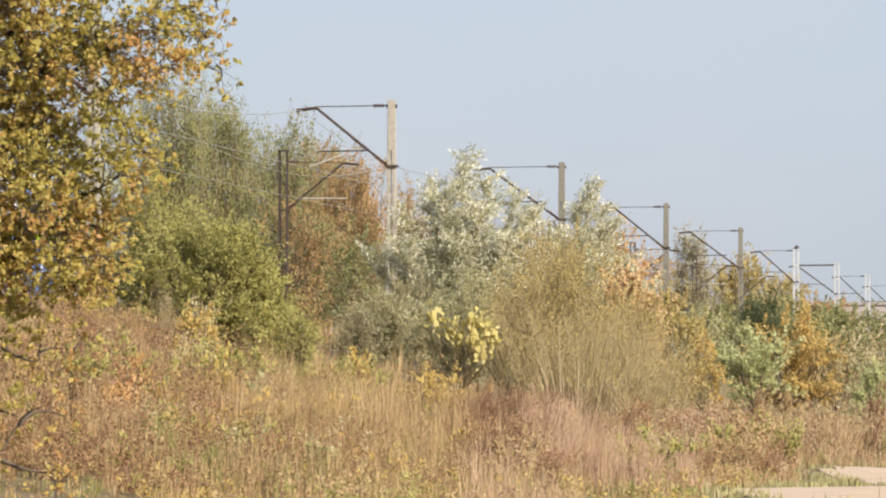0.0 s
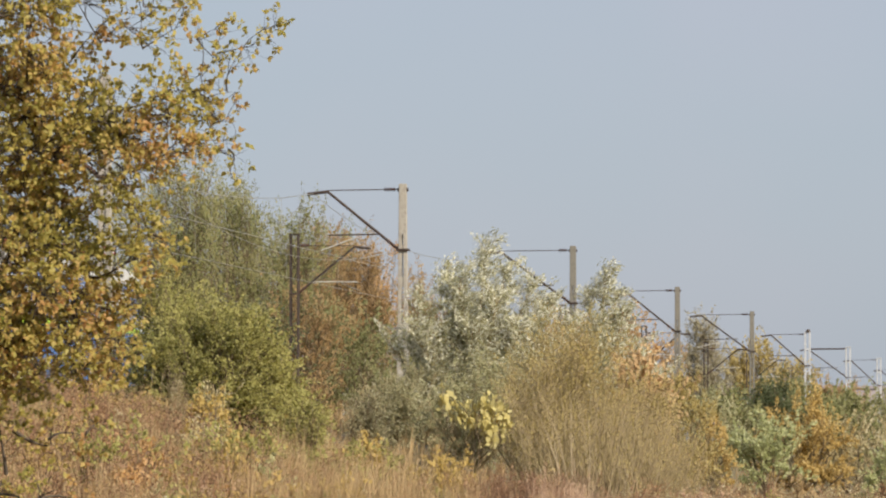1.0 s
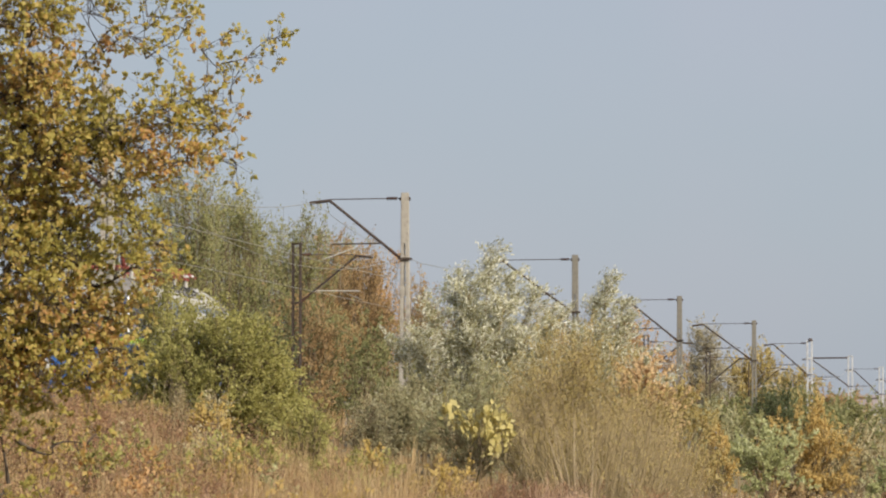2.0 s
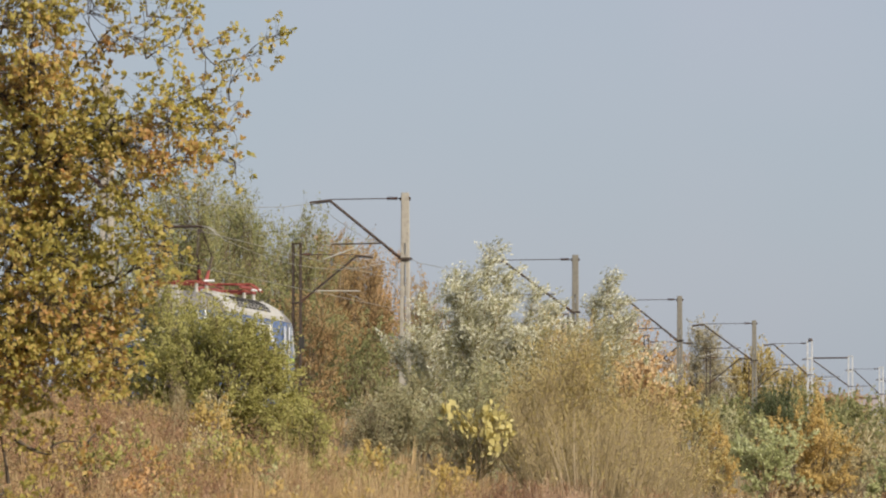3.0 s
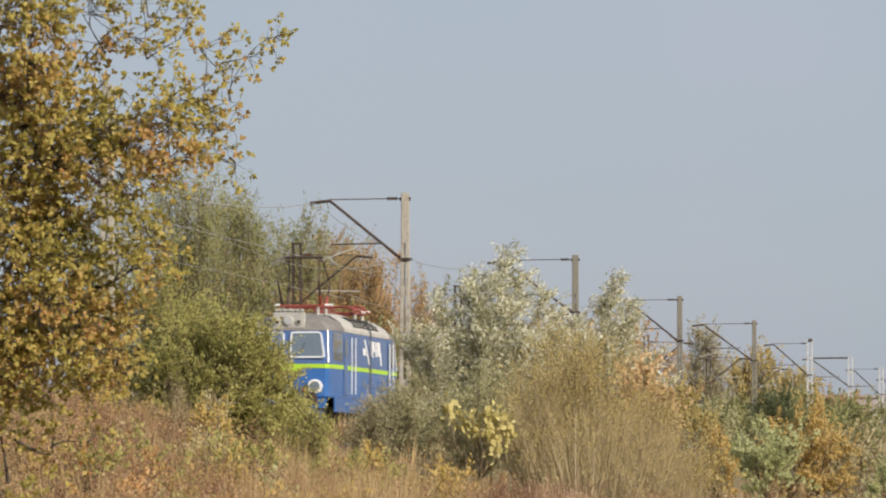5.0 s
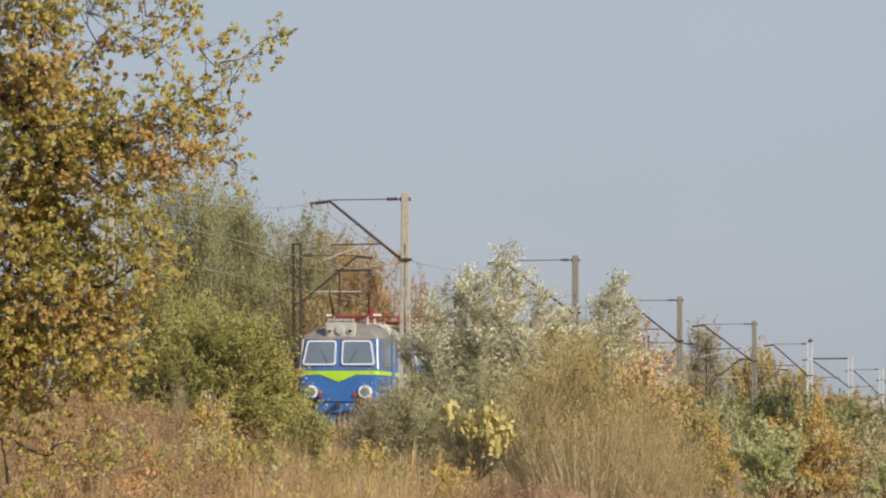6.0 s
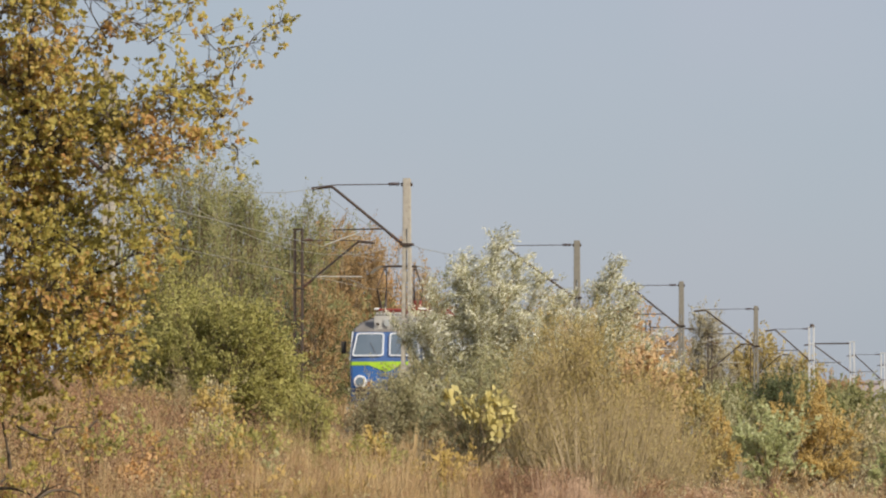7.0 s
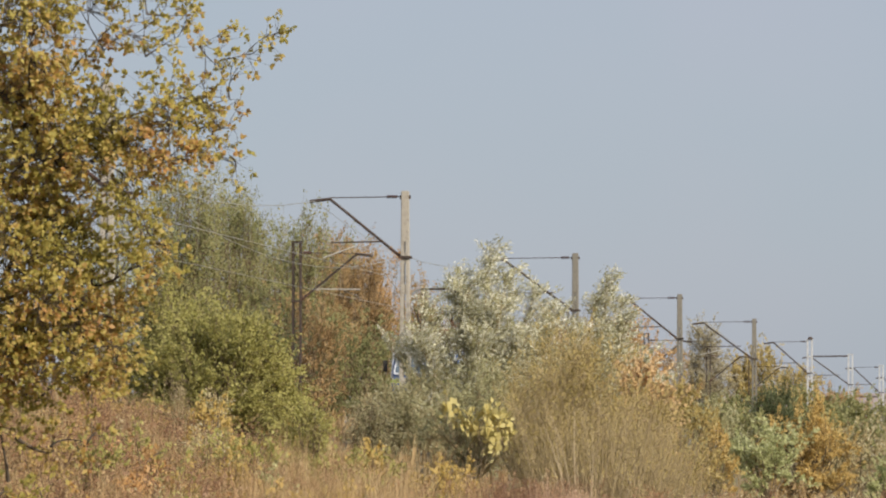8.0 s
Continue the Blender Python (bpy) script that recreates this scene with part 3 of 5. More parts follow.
def build_loco():
    loco = thing("locomotive", (0, 0, RAIL_Z), "blue electric locomotive with lime stripe and grey roof, driving away", "locomotive")
    low = [(1.08, 7.45, 1.47, 1.30), (1.12, 7.5, 1.48, 1.34), (2.20, 7.5, 1.48, 1.36), (3.30, 7.22, 1.48, 1.32)]
    waist = (2.12, 7.5, 1.48, 1.36)
    part("lower_body", loft(low[:2] + [waist]), M["bright_blue"], loco, "bright blue painted steel lower body")
    part("upper_body", loft([waist] + low[2:]), M["blue"], loco, "dull blue painted steel upper body")
    part("roof", loft([(3.30, 7.24, 1.49, 1.33), (3.42, 7.12, 1.47, 1.28), (3.66, 6.7, 1.32, 1.05), (3.84, 6.0, 1.0, 0.7), (3.92, 5.2, 0.55, 0.35)], True), M["roof_dark"], loco, "dark grey roof over the cabs")
    for sx in (-1, 1):
        bm = bmesh.new()
        rings = [[bm.verts.new((sx * x, y, z)) for (x, z) in ((1.50, 3.31), (1.49, 3.43), (1.345, 3.675), (1.02, 3.86), (0.56, 3.94))] for y in (-4.9, -4.3, 4.3, 4.9)]
        for k, r in enumerate(rings):
            if k in (0, 3):
                for vv in r[2:]:
                    vv.co.x *= 0.96
        for a2, b2 in zip(rings, rings[1:]):
            for i in range(4):
                f = (a2[i], a2[i + 1], b2[i + 1], b2[i])
                bm.faces.new(f if sx < 0 else f[::-1])
        side = part("roof_side", bm, M["roof_pale"], loco, "pale grey sloping roof panel with louvres")
        for i in range(9):
            for x0, z0, lean in ((1.425, 3.545, 58), (1.37, 3.635, 58), (1.27, 3.718, 30), (1.165, 3.778, 30), (1.06, 3.838, 30)):
                m = Matrix.Translation((sx * x0, -2.6 + i * 0.62, z0 + 0.012)) @ Matrix.Rotation(sx * radians(lean), 4, "Y")
                part("louvre", boxed(-0.036, 0.036, 0.0, 0.36, -0.005, 0.02, m=m), M["black"], side)
    for end in (-1, 1):
        lean = math.atan(0.28 / 1.10)
        face = Matrix.Translation((0, end * 7.5, 2.20)) @ Matrix.Rotation(end * lean, 4, "X")
        for sx in (-1, 1):
            pane = [(sx * x, z) for x, z in ((0.10, 0.18), (1.29, 0.18), (1.13, 1.08), (0.10, 1.08))]
            light = [(sx * x, z) for x, z in ((0.155, 0.235), (1.225, 0.235), (1.085, 1.025), (0.155, 1.025))]
            win = part("windscreen", slab(rounded(light, 0.08), -0.05, 0.05, face), M["glass"], loco, "dark reflecting windscreen")
            part("window_frame", slab(rounded(pane, 0.12), -0.065, 0.065, face, rounded(light, 0.08)), M["silver_trim"], win, "bright metal window frame")
            part("wiper", rodded(face @ Vector((sx * 0.35, end * 0.07, 0.2)), face @ Vector((sx * 0.62, end * 0.07, 0.7)), 0.007), M["dark_steel"], win)
            bm = bmesh.new()
            rod(bm, (sx * 1.375, end * 7.39, 2.24), (sx * 1.31, end * 7.14, 3.3), 0.026)
            part("corner_pillar", bm, M["silver_trim"], loco, "bright corner pillar")
            side_turn = Matrix.Translation((sx * 1.452, end * 6.0, 2.80)) @ Matrix.Rotation(end * sx * radians(4), 4, "Z")
            side_light = [(-0.62, -0.44), (0.62, -0.44), (0.58, 0.42), (-0.58, 0.42)]
            flat = side_turn @ Matrix.Rotation(radians(90), 4, "Z")
            win2 = part("cab_side_window", slab(rounded(side_light, 0.1), -0.03, 0.03, flat), M["glass"], loco, "grey reflecting cab side window")
            part("window_seal", slab(rounded([(x * 1.07, z * 1.07) for x, z in side_light], 0.12), -0.026, 0.026, flat), M["roof_dark"], win2)
            door_y, rail_y = (-4.57, -3.30) if end < 0 else (4.98, 4.98)
            door = part("cab_door", boxed(sx * 1.49 - 0.012, sx * 1.49 + 0.012, door_y - 0.34, door_y + 0.34, 1.2, 3.2), M["blue"], loco, bevel=0.006)
            part("door_window", boxed(sx * 1.505 - 0.01, sx * 1.505 + 0.01, door_y - 0.27, door_y + 0.27, 2.5, 3.05), M["glass"], door)
            for dy in (-0.40, 0.40):
                part("handrail", rodded((sx * 1.56, rail_y + dy, 1.25), (sx * 1.56, rail_y + dy, 3.15), 0.022), M["silver_trim"], loco, "bright vertical handrail")
            lamp = part("headlamp", lamp_round(bmesh.new(), sx * 0.96, end * 7.45, 1.45, 0.235, 0.16, end), M["white"], loco, "round white-rimmed headlamp")
            part("lens", lamp_round(bmesh.new(), sx * 0.96, end * 7.58, 1.45, 0.165, 0.05, end), M["glass"], lamp, "dark headlamp lens")
            part("marker_lamp", lamp_round(bmesh.new(), sx * 0.62, end * 7.47, 1.36, 0.09, 0.1, end), M["red"], loco, "small red marker lamp")
            buf = part("buffer", rodded((sx * 0.875, end * 7.45, 1.03), (sx * 0.875, end * 7.95, 1.03), 0.12, sides=14), M["black"], loco)
            part("buffer_plate", rodded((sx * 0.875, end * 7.92, 1.03), (sx * 0.875, end * 7.99, 1.03), 0.24, sides=18), M["dark_steel"], buf)
            if end < 0 < sx:
                continue
            mir = part("mirror", boxed(sx * 1.68 - 0.09, sx * 1.68 + 0.09, end * 6.95 - 0.03, end * 6.95 + 0.03, 2.5, 2.95), M["black"], loco, bevel=0.015)
            part("mirror_arm", rodded((sx * 1.38, end * 6.95, 2.9), (sx * 1.6, end * 6.95, 2.9), 0.015), M["black"], mir)
        box_lamp = part("headlamp_box", boxed(-0.52, 0.52, min(end * 6.75, end * 7.18), max(end * 6.75, end * 7.18), 3.36, 3.90), M["roof_pale"], loco, "pale grey roof lamp housing", bevel=0.03)
        part("headlamp_rim", rodded((0, end * 7.17, 3.62), (0, end * 7.23, 3.62), 0.19, 0.17, sides=8), M["roof_pale"], box_lamp, "grey eight-sided lamp rim")
        part("lens", lamp_round(bmesh.new(), 0, end * 7.225, 3.62, 0.125, 0.03, end), M["lamp_glass"], box_lamp, "pale headlamp glass")
        for sx in (-0.36, 0.36):
            part("side_lamp", lamp_round(bmesh.new(), sx, end * 7.17, 3.58, 0.105, 0.05, end), M["roof_pale"], box_lamp)
            part("side_lens", lamp_round(bmesh.new(), sx, end * 7.215, 3.58, 0.06, 0.02, end), M["dark_steel"], box_lamp)
        part("horn_tray", boxed(-0.47, 0.47, min(end * 6.78, end * 7.08), max(end * 6.78, end * 7.08), 3.89, 3.93), M["black"], box_lamp)
        for i in range(7):
            part("horn_fin", boxed(-0.42 + i * 0.14 - 0.035, -0.42 + i * 0.14 + 0.035, min(end * 6.8, end * 7.05), max(end * 6.8, end * 7.05), 3.92, 4.02), M["roof_pale"], box_lamp)
        part("buffer_beam", boxed(-1.3, 1.3, min(end * 7.2, end * 7.5), max(end * 7.2, end * 7.5), 0.72, 1.07), M["bright_blue"], loco, bevel=0.02)
        part("snow_plough", boxed(-1.2, 1.2, min(end * 7.3, end * 7.4), max(end * 7.3, end * 7.4), 0.2, 0.68), M["bright_blue"], loco, "blue snow plough", bevel=0.02)
        part("coupling_hook", boxed(-0.06, 0.06, min(end * 7.45, end * 7.75), max(end * 7.45, end * 7.75), 0.9, 1.1), M["dark_steel"], loco, bevel=0.02)
        bm = bmesh.new()
        vs = [bm.verts.new((x, end * (7.5 + 0.02 - (0.0 if abs(x) < 0.7 else (0.07 if abs(x) < 1.3 else 0.2))), z)) for x, z in ((-1.27, 2.07), (-0.68, 2.07), (0, 1.80), (0.68, 2.07), (1.27, 2.07), (1.27, 2.16), (0.68, 2.16), (0, 2.16), (-0.68, 2.16), (-1.27, 2.16))]
        for q in ((0, 1, 8, 9), (1, 2, 7, 8), (2, 3, 6, 7), (3, 4, 5, 6)):
            f = tuple(vs[i] for i in q)
            bm.faces.new(f if end < 0 else f[::-1])
        part("chevron", bm, M["lime"], loco, "lime green chevron")
    part("stripe", loft_band([(2.05, 7.5, 1.48, 1.36), (2.19, 7.5, 1.48, 1.36)], 0.012), M["lime"], loco, "lime green waist stripe")
    for sx in (-1, 1):
        emblem = part("emblem", slab([Vector(p) for p in ((-0.75, 3.16), (-0.45, 3.16), (0.65, 2.32), (0.35, 2.32))], 1.484, 1.494, Matrix.Rotation(radians(-90), 4, "Z") @ Matrix.Diagonal((-1, sx, 1, 1))), M["white"], loco, "plain white emblem shapes on the side")
        for (y0, y1, z0, z1) in ((-0.9, -0.35, 2.62, 2.86), (0.55, 0.88, 2.62, 3.14), (1.05, 1.57, 2.78, 3.14), (1.78, 2.10, 2.62, 3.12), (2.25, 2.85, 2.66, 3.14), (1.05, 1.29, 2.58, 2.78), (2.85, 3.1, 2.34, 2.74)):
            m = Matrix.Rotation(radians(-90), 4, "Z") @ Matrix.Diagonal((-1, sx, 1, 1))
            part("emblem_shape", slab([Vector(p) for p in ((y0 - 0.08, z1), (y1 - 0.08, z1), (y1 + 0.08, z0), (y0 + 0.08, z0))], 1.484, 1.494, m), M["white"], emblem)
        part("underframe_skirt", boxed(sx * 1.45 - 0.02, sx * 1.45 + 0.02, -6.6, 6.6, 0.62, 1.1), M["bright_blue"], loco)
    part("underframe", boxed(-1.2, 1.2, -7.2, 7.2, 0.95, 1.15), M["black"], loco)
    part("battery_box", boxed(-1.25, 1.25, -1.3, 1.3, 0.4, 1.0), M["black"], loco, bevel=0.04)
    for y in (-4.25, 4.25):
        bogie = part("bogie", boxed(-1.15, 1.15, y - 2.3, y + 2.3, 0.5, 0.85), M["black"], loco, bevel=0.05)
        for k in (-1.52, 1.52):
            for sx in (-1, 1):
                part("axle_box", boxed(sx * 1.08 - 0.12, sx * 1.08 + 0.12, y + k - 0.2, y + k + 0.2, 0.42, 0.82), M["black"], bogie, bevel=0.03)
    wheels = []
    for y in (-5.77, -2.73, 2.73, 5.77):
        bm = bmesh.new()
        for sx in (-1, 1):
            rod(bm, (sx * 0.69, 0, 0), (sx * 0.82, 0, 0), 0.625, 0.60, 28)
        rod(bm, (-0.9, 0, 0), (0.9, 0, 0), 0.09, 0.09, 10)
        for k in range(6):
            a2 = k * math.pi / 3
            for sx in (-0.83, 0.83):
                rod(bm, (sx, 0.12 * math.cos(a2), 0.12 * math.sin(a2)), (sx, 0.5 * math.cos(a2), 0.5 * math.sin(a2)), 0.05, 0.04, 6)
        w = part("wheelset", bm, M["dark_steel"], loco, "steel wheelset")
        w.location = (0, y, 0.625)
        wheels.append((w, y))
    pantograph(loco, -4.1, True)
    pantograph(loco, 3.6, False)
    bm = bmesh.new()
    rod(bm, (0, -2.2, 4.15), (0, 2.4, 4.15), 0.03)
    for y in (-1.5, 0, 1.5):
        rod(bm, (0, y, 3.9), (0, y, 4.15), 0.06, 0.04)
    part("roof_busbar", bm, M["red"], loco)
    part("resistor_housing", boxed(-0.5, 0.5, -1.5, 1.9, 3.88, 4.04), M["roof_pale"], loco, bevel=0.04)
    return loco, wheels


LOCO, LOCO_WHEELS = build_loco()
LOCO_S0, LOCO_SPEED = 116.1 + 7.35, 10.41


def loco_run(t):
    """Metres run along the track: a little faster at first."""
    return LOCO_SPEED * t - 0.45 * max(0.0, 4.0 - t)


# ---- trees and bushes ----
def plant(name, at, label, category, wood, leaves, leaf_name="crown", group=""):
    """wood and leaves: (mesh, material). The plant stands on the ground at x, y."""
    x, y = at
    ob = thing(name, (x, y, ground_height(x, y)), label, category, group)
    tagged(mesh_object("wood", wood[0][0], wood[0][1], wood[1], ob), kind="stuff")
    tagged(mesh_object(leaf_name, leaves[0][0], leaves[0][1], leaves[1], ob), kind="stuff")
    return ob


def bush(name, seed, u_x, d, label, mat, rx, height, n, leaves, leaf_len, leaf_width=0.5, ry=None, twig="twig", z0=0.1, r=None, twigs=None, upward=0.3, category="shrub", wind=0.0, twig_r=0.006, droop=0.1, gap=0.75, spread=0.035):
    clumps = ball_clumps(seed, n, rx, ry or rx, z0 * height, height, r or rx * 0.36, gap)
    wood, lv = clump_plant(seed, clumps, (0, 0, height * 0.15), int((twigs or leaves // 20) * 0.68), leaves, leaf_len, leaf_width, upward=upward, wind=wind, twig_r=twig_r, droop=droop, spread=spread)
    return plant(name, (u_x, d), label, category, (wood, M[twig]), (lv, M[mat]))


def oak_bough(rng, root, clumps, dense, limb_r):
    """A crooked limb, a side branch to each clump, forked twigs, and a rosette of leaves at each twig's end."""
    c = np.array([q[:3] for q in clumps])
    heart = c.mean(axis=0)
    tip = root * 0.3 + heart * 0.7
    main, along = shoots(rng, [root], [tip], -0.06, limb_r, 8, 0.10)
    bones, thin, P, D = [main], [], [], []
    joints = [tip, root * 0.55 + tip * 0.45]
    for (x, y, z, r) in sorted(clumps, key=lambda q: np.linalg.norm(np.array(q[:3]) - tip)):
        at = np.array([x, y, z])
        start = min(joints, key=lambda q: np.linalg.norm(q - at))
        side, nodes = shoots(rng, [start], [at + rng.normal(size=3) * r * 0.3], 0.05, limb_r * (0.28 + 0.22 * rng.random()), 6, 0.16)
        joints.append(at)
        bones.append(side)
        k = max(3, int(30 * r * dense) + int(70 * r * r * dense))
        t0, _ = nodes(k, 0.45, 1.0)
        t1 = at + np.clip(rng.normal(size=(k, 3)) * 0.55, -1.2, 1.2) * r
        tw, points = shoots(rng, t0, t1, 0.06, 0.006, 3, 0.14)
        thin.append(tw)
        n = max(8, int(430 * r * r * dense) + 4)
        s0, sd = points(n, 0.35, 1.0)
        sd = sd / np.maximum(np.linalg.norm(sd, axis=1, keepdims=True), 1e-6)
        s1 = s0 + (sd + rng.normal(size=sd.shape) * 0.8) * 0.10 + np.array([0, 0, 0.03])
        spur, _ = shoots(rng, s0, s1, 0.0, 0.0035, 1, 0.05)
        thin.append(spur)
        per = 6
        ends = np.repeat(s1, per, axis=0)
        way = np.repeat((s1 - s0) / 0.14, per, axis=0) * 0.5 + rng.normal(size=(n * per, 3)) * 0.75
        way /= np.maximum(np.linalg.norm(way, axis=1, keepdims=True), 1e-6)
        P.append(ends + way * 0.042)
        D.append(way)
    P, D = np.concatenate(P), np.concatenate(D)
    leaves = leaf_mesh(rng, P, 0.072 * (0.55 + 0.8 * rng.random(len(P))), 0.62, D)
    (v1, f1), (v2, f2) = tube_mesh(np.concatenate(bones), 6), tube_mesh(np.concatenate(thin), 3)
    return (np.concatenate([v1, v2]), np.concatenate([f1, f2 + len(v1)])), leaves


# the oak at the left: trunk, limbs and clumps of leaves, each clump group a bough
def build_oak():
    x, y = -6.9, 58.0
    gz = ground_height(x, y)
    oak = thing("oak_tree", (x, y, gz), "oak tree with yellow, green and orange autumn leaves", "tree")
    segs = []
    prev, r = np.array([0, 0, -0.3]), 0.24
    for k in range(1, 9):
        p = np.array([0.05 * math.sin(k * 1.7), 0.08 * math.cos(k * 2.1), k * 1.15])
        segs.append((*prev, *p, r, r * 0.87))
        prev, r = p, r * 0.87
    v, f = tube_mesh(segs, 10)
    mesh_object("trunk", v, f, M["bark"], oak, smooth=True)
    boughs = [
        # fork height, leafiness, limb radius, clumps (x, z, radius)
        (5.0, 1.05, 0.035, [(1.9, 6.95, 0.5), (2.2, 6.6, 0.45), (1.7, 6.3, 0.5), (2.3, 7.3, 0.3), (1.2, 6.8, 0.6), (2.4, 6.9, 0.4), (1.9, 7.3, 0.4)]),
        (4.8, 0.48, 0.022, [(2.8, 7.2, 0.25), (3.1, 7.0, 0.35), (3.5, 6.95, 0.33), (3.85, 7.05, 0.25), (3.0, 6.55, 0.4), (3.5, 6.45, 0.36), (2.6, 6.3, 0.42), (3.9, 6.75, 0.2), (3.3, 7.4, 0.35), (3.75, 7.5, 0.3)]),
        (4.2, 0.55, 0.02, [(3.9, 6.0, 0.3), (4.15, 6.2, 0.22), (4.35, 6.45, 0.18), (4.38, 6.78, 0.17), (4.6, 6.35, 0.12), (4.75, 6.5, 0.1), (4.9, 6.68, 0.1), (5.03, 6.72, 0.09), (4.45, 6.0, 0.17), (4.2, 5.9, 0.25), (4.1, 6.6, 0.2)]),
        (3.8, 0.75, 0.024, [(3.6, 5.7, 0.4), (3.95, 5.75, 0.35), (4.25, 5.6, 0.22), (4.45, 5.35, 0.17), (4.5, 5.15, 0.12), (4.1, 5.3, 0.25), (3.8, 5.3, 0.35), (3.5, 5.25, 0.4), (4.4, 5.75, 0.2)]),
        (3.6, 1.2, 0.04, [(2.2, 5.8, 0.5), (2.7, 5.75, 0.5), (3.15, 5.7, 0.42), (2.0, 5.3, 0.5), (2.5, 5.2, 0.5), (3.0, 5.2, 0.45), (3.4, 5.5, 0.35), (3.4, 4.9, 0.3), (1.4, 5.5, 0.6), (2.4, 6.2, 0.4), (2.0, 6.1, 0.5), (2.3, 5.5, 0.5), (2.8, 5.5, 0.4)]),
        (3.0, 1.2, 0.04, [(2.1, 4.7, 0.5), (2.6, 4.6, 0.42), (3.5, 4.5, 0.25), (2.2, 4.2, 0.5), (2.7, 4.0, 0.42), (3.4, 4.05, 0.33), (3.7, 3.95, 0.22), (3.65, 4.3, 0.2), (1.4, 4.6, 0.6), (2.0, 5.0, 0.4), (2.4, 4.9, 0.4), (1.9, 4.4, 0.5), (2.4, 4.35, 0.4), (2.9, 3.85, 0.3)]),
        (2.4, 1.2, 0.04, [(2.0, 3.7, 0.5), (2.5, 3.6, 0.5), (3.0, 3.5, 0.42), (3.4, 3.55, 0.30), (3.2, 3.05, 0.28), (2.2, 3.1, 0.5), (2.8, 3.1, 0.42), (1.4, 3.5, 0.6), (2.2, 3.4, 0.5), (2.7, 3.35, 0.4), (1.9, 3.2, 0.4)]),
        (2.0, 1.05, 0.035, [(1.9, 2.8, 0.4), (2.4, 2.75, 0.35), (2.8, 2.75, 0.3), (3.2, 2.85, 0.25), (2.2, 2.5, 0.25), (1.4, 2.8, 0.5), (2.0, 2.95, 0.4), (2.6, 2.95, 0.3)]),
        (0.9, 0.26, 0.06, [(2.0, 2.1, 0.35), (2.4, 2.0, 0.3), (2.75, 1.9, 0.25), (1.9, 1.6, 0.35), (2.5, 1.5, 0.3), (2.2, 1.2, 0.35), (2.9, 2.2, 0.2), (2.7, 1.2, 0.25), (2.0, 0.8, 0.3), (2.5, 0.7, 0.3)]),
        (4.0, 0.8, 0.05, [(-1.5, 6.0, 1.0), (-2.2, 5.0, 1.0), (-1.6, 3.8, 0.9), (-0.8, 5.6, 1.0), (-0.5, 5.8, 0.9), (0.3, 4.4, 0.9), (0.5, 6.2, 0.8)]),
        (6.0, 0.8, 0.05, [(0.5, 7.7, 0.9), (-0.7, 8.1, 0.9), (1.6, 7.7, 0.6), (-1.4, 6.9, 0.9), (0.1, 8.8, 0.8)]),
    ]
    made = []
    for k, (fz, dense, limb_r, clumps) in enumerate(boughs):
        rng = np.random.default_rng(900 + k)
        wide = 0.45 if k < 9 else 1.4
        clumps = [(cx, wide * (2 * rng.random() - 1), cz - gz, r2) for cx, cz, r2 in clumps]
        wood, lv = oak_bough(rng, np.array([0.03, 0.0, fz - gz]), clumps, dense, limb_r)
        b = mesh_object("bough", wood[0], wood[1], M["bark"], oak)
        mesh_object("foliage", lv[0], lv[1], M["oak"], b)
        made.append(b)
    return made


OAK_BOUGHS = build_oak()


# the silver willow: several leaders that sway in the wind
def build_willow(at, height, leaders, label, seed, leaves_per=5200):
    x, y = at
    ob = thing("silver_willow", (x, y, ground_height(x, y)), label, "tree")
    v, f = tube_mesh([(0, 0, -0.3, 0.02, 0, 0.5, 0.12, 0.10), (0.02, 0, 0.5, 0.0, 0.02, 0.9, 0.10, 0.08)], 8)
    mesh_object("trunk", v, f, M["bark"], ob, smooth=True)
    made = []
    for k, (tx, ty, top, width) in enumerate(leaders):
        rng = np.random.default_rng(seed + k)
        base, tip = np.array([0.05 * tx, 0.05 * ty, 0.3]), np.array([tx, ty, top * 0.96])
        stem, _ = shoots(rng, [base], [tip], 0.02, 0.045, 8, 0.02)
        n = int(150 * top / 6)
        t = 0.10 + 0.90 * rng.random(n)
        p0 = base + (tip - base) * t[:, None]
        ang = rng.random(n) * 2 * math.pi
        reach = width * (1.0 - 0.62 * t) * (0.35 + 0.9 * rng.random(n))
        p1 = p0 + np.stack([np.cos(ang) * reach + 0.12, np.sin(ang) * reach, 0.15 + 0.75 * reach * rng.random(n) + 0.15 * rng.random(n)], axis=1)
        tw, sample = shoots(rng, p0, p1, 0.14, 0.007, 3, 0.06)
        m = int(leaves_per * top / 6)
        p, d = sample(m, 0.1, 1.05)
        d = d / np.maximum(np.linalg.norm(d, axis=1, keepdims=True), 1e-6) + rng.normal(size=p.shape) * 0.5 + np.array([0.35, 0, 0.12])
        vv, ff = tube_mesh(np.concatenate([stem, tw]), 3)
        b = mesh_object("leader", vv, ff, M["pale_twig"], ob)
        lv, lf = leaf_mesh(rng, p + rng.normal(size=p.shape) * 0.06, 0.125 * (0.5 + 0.8 * rng.random(m)), 0.24, d, 0.1)
        mesh_object("foliage", lv, lf, M["silver"], b)
        made.append((b, top))
    return made


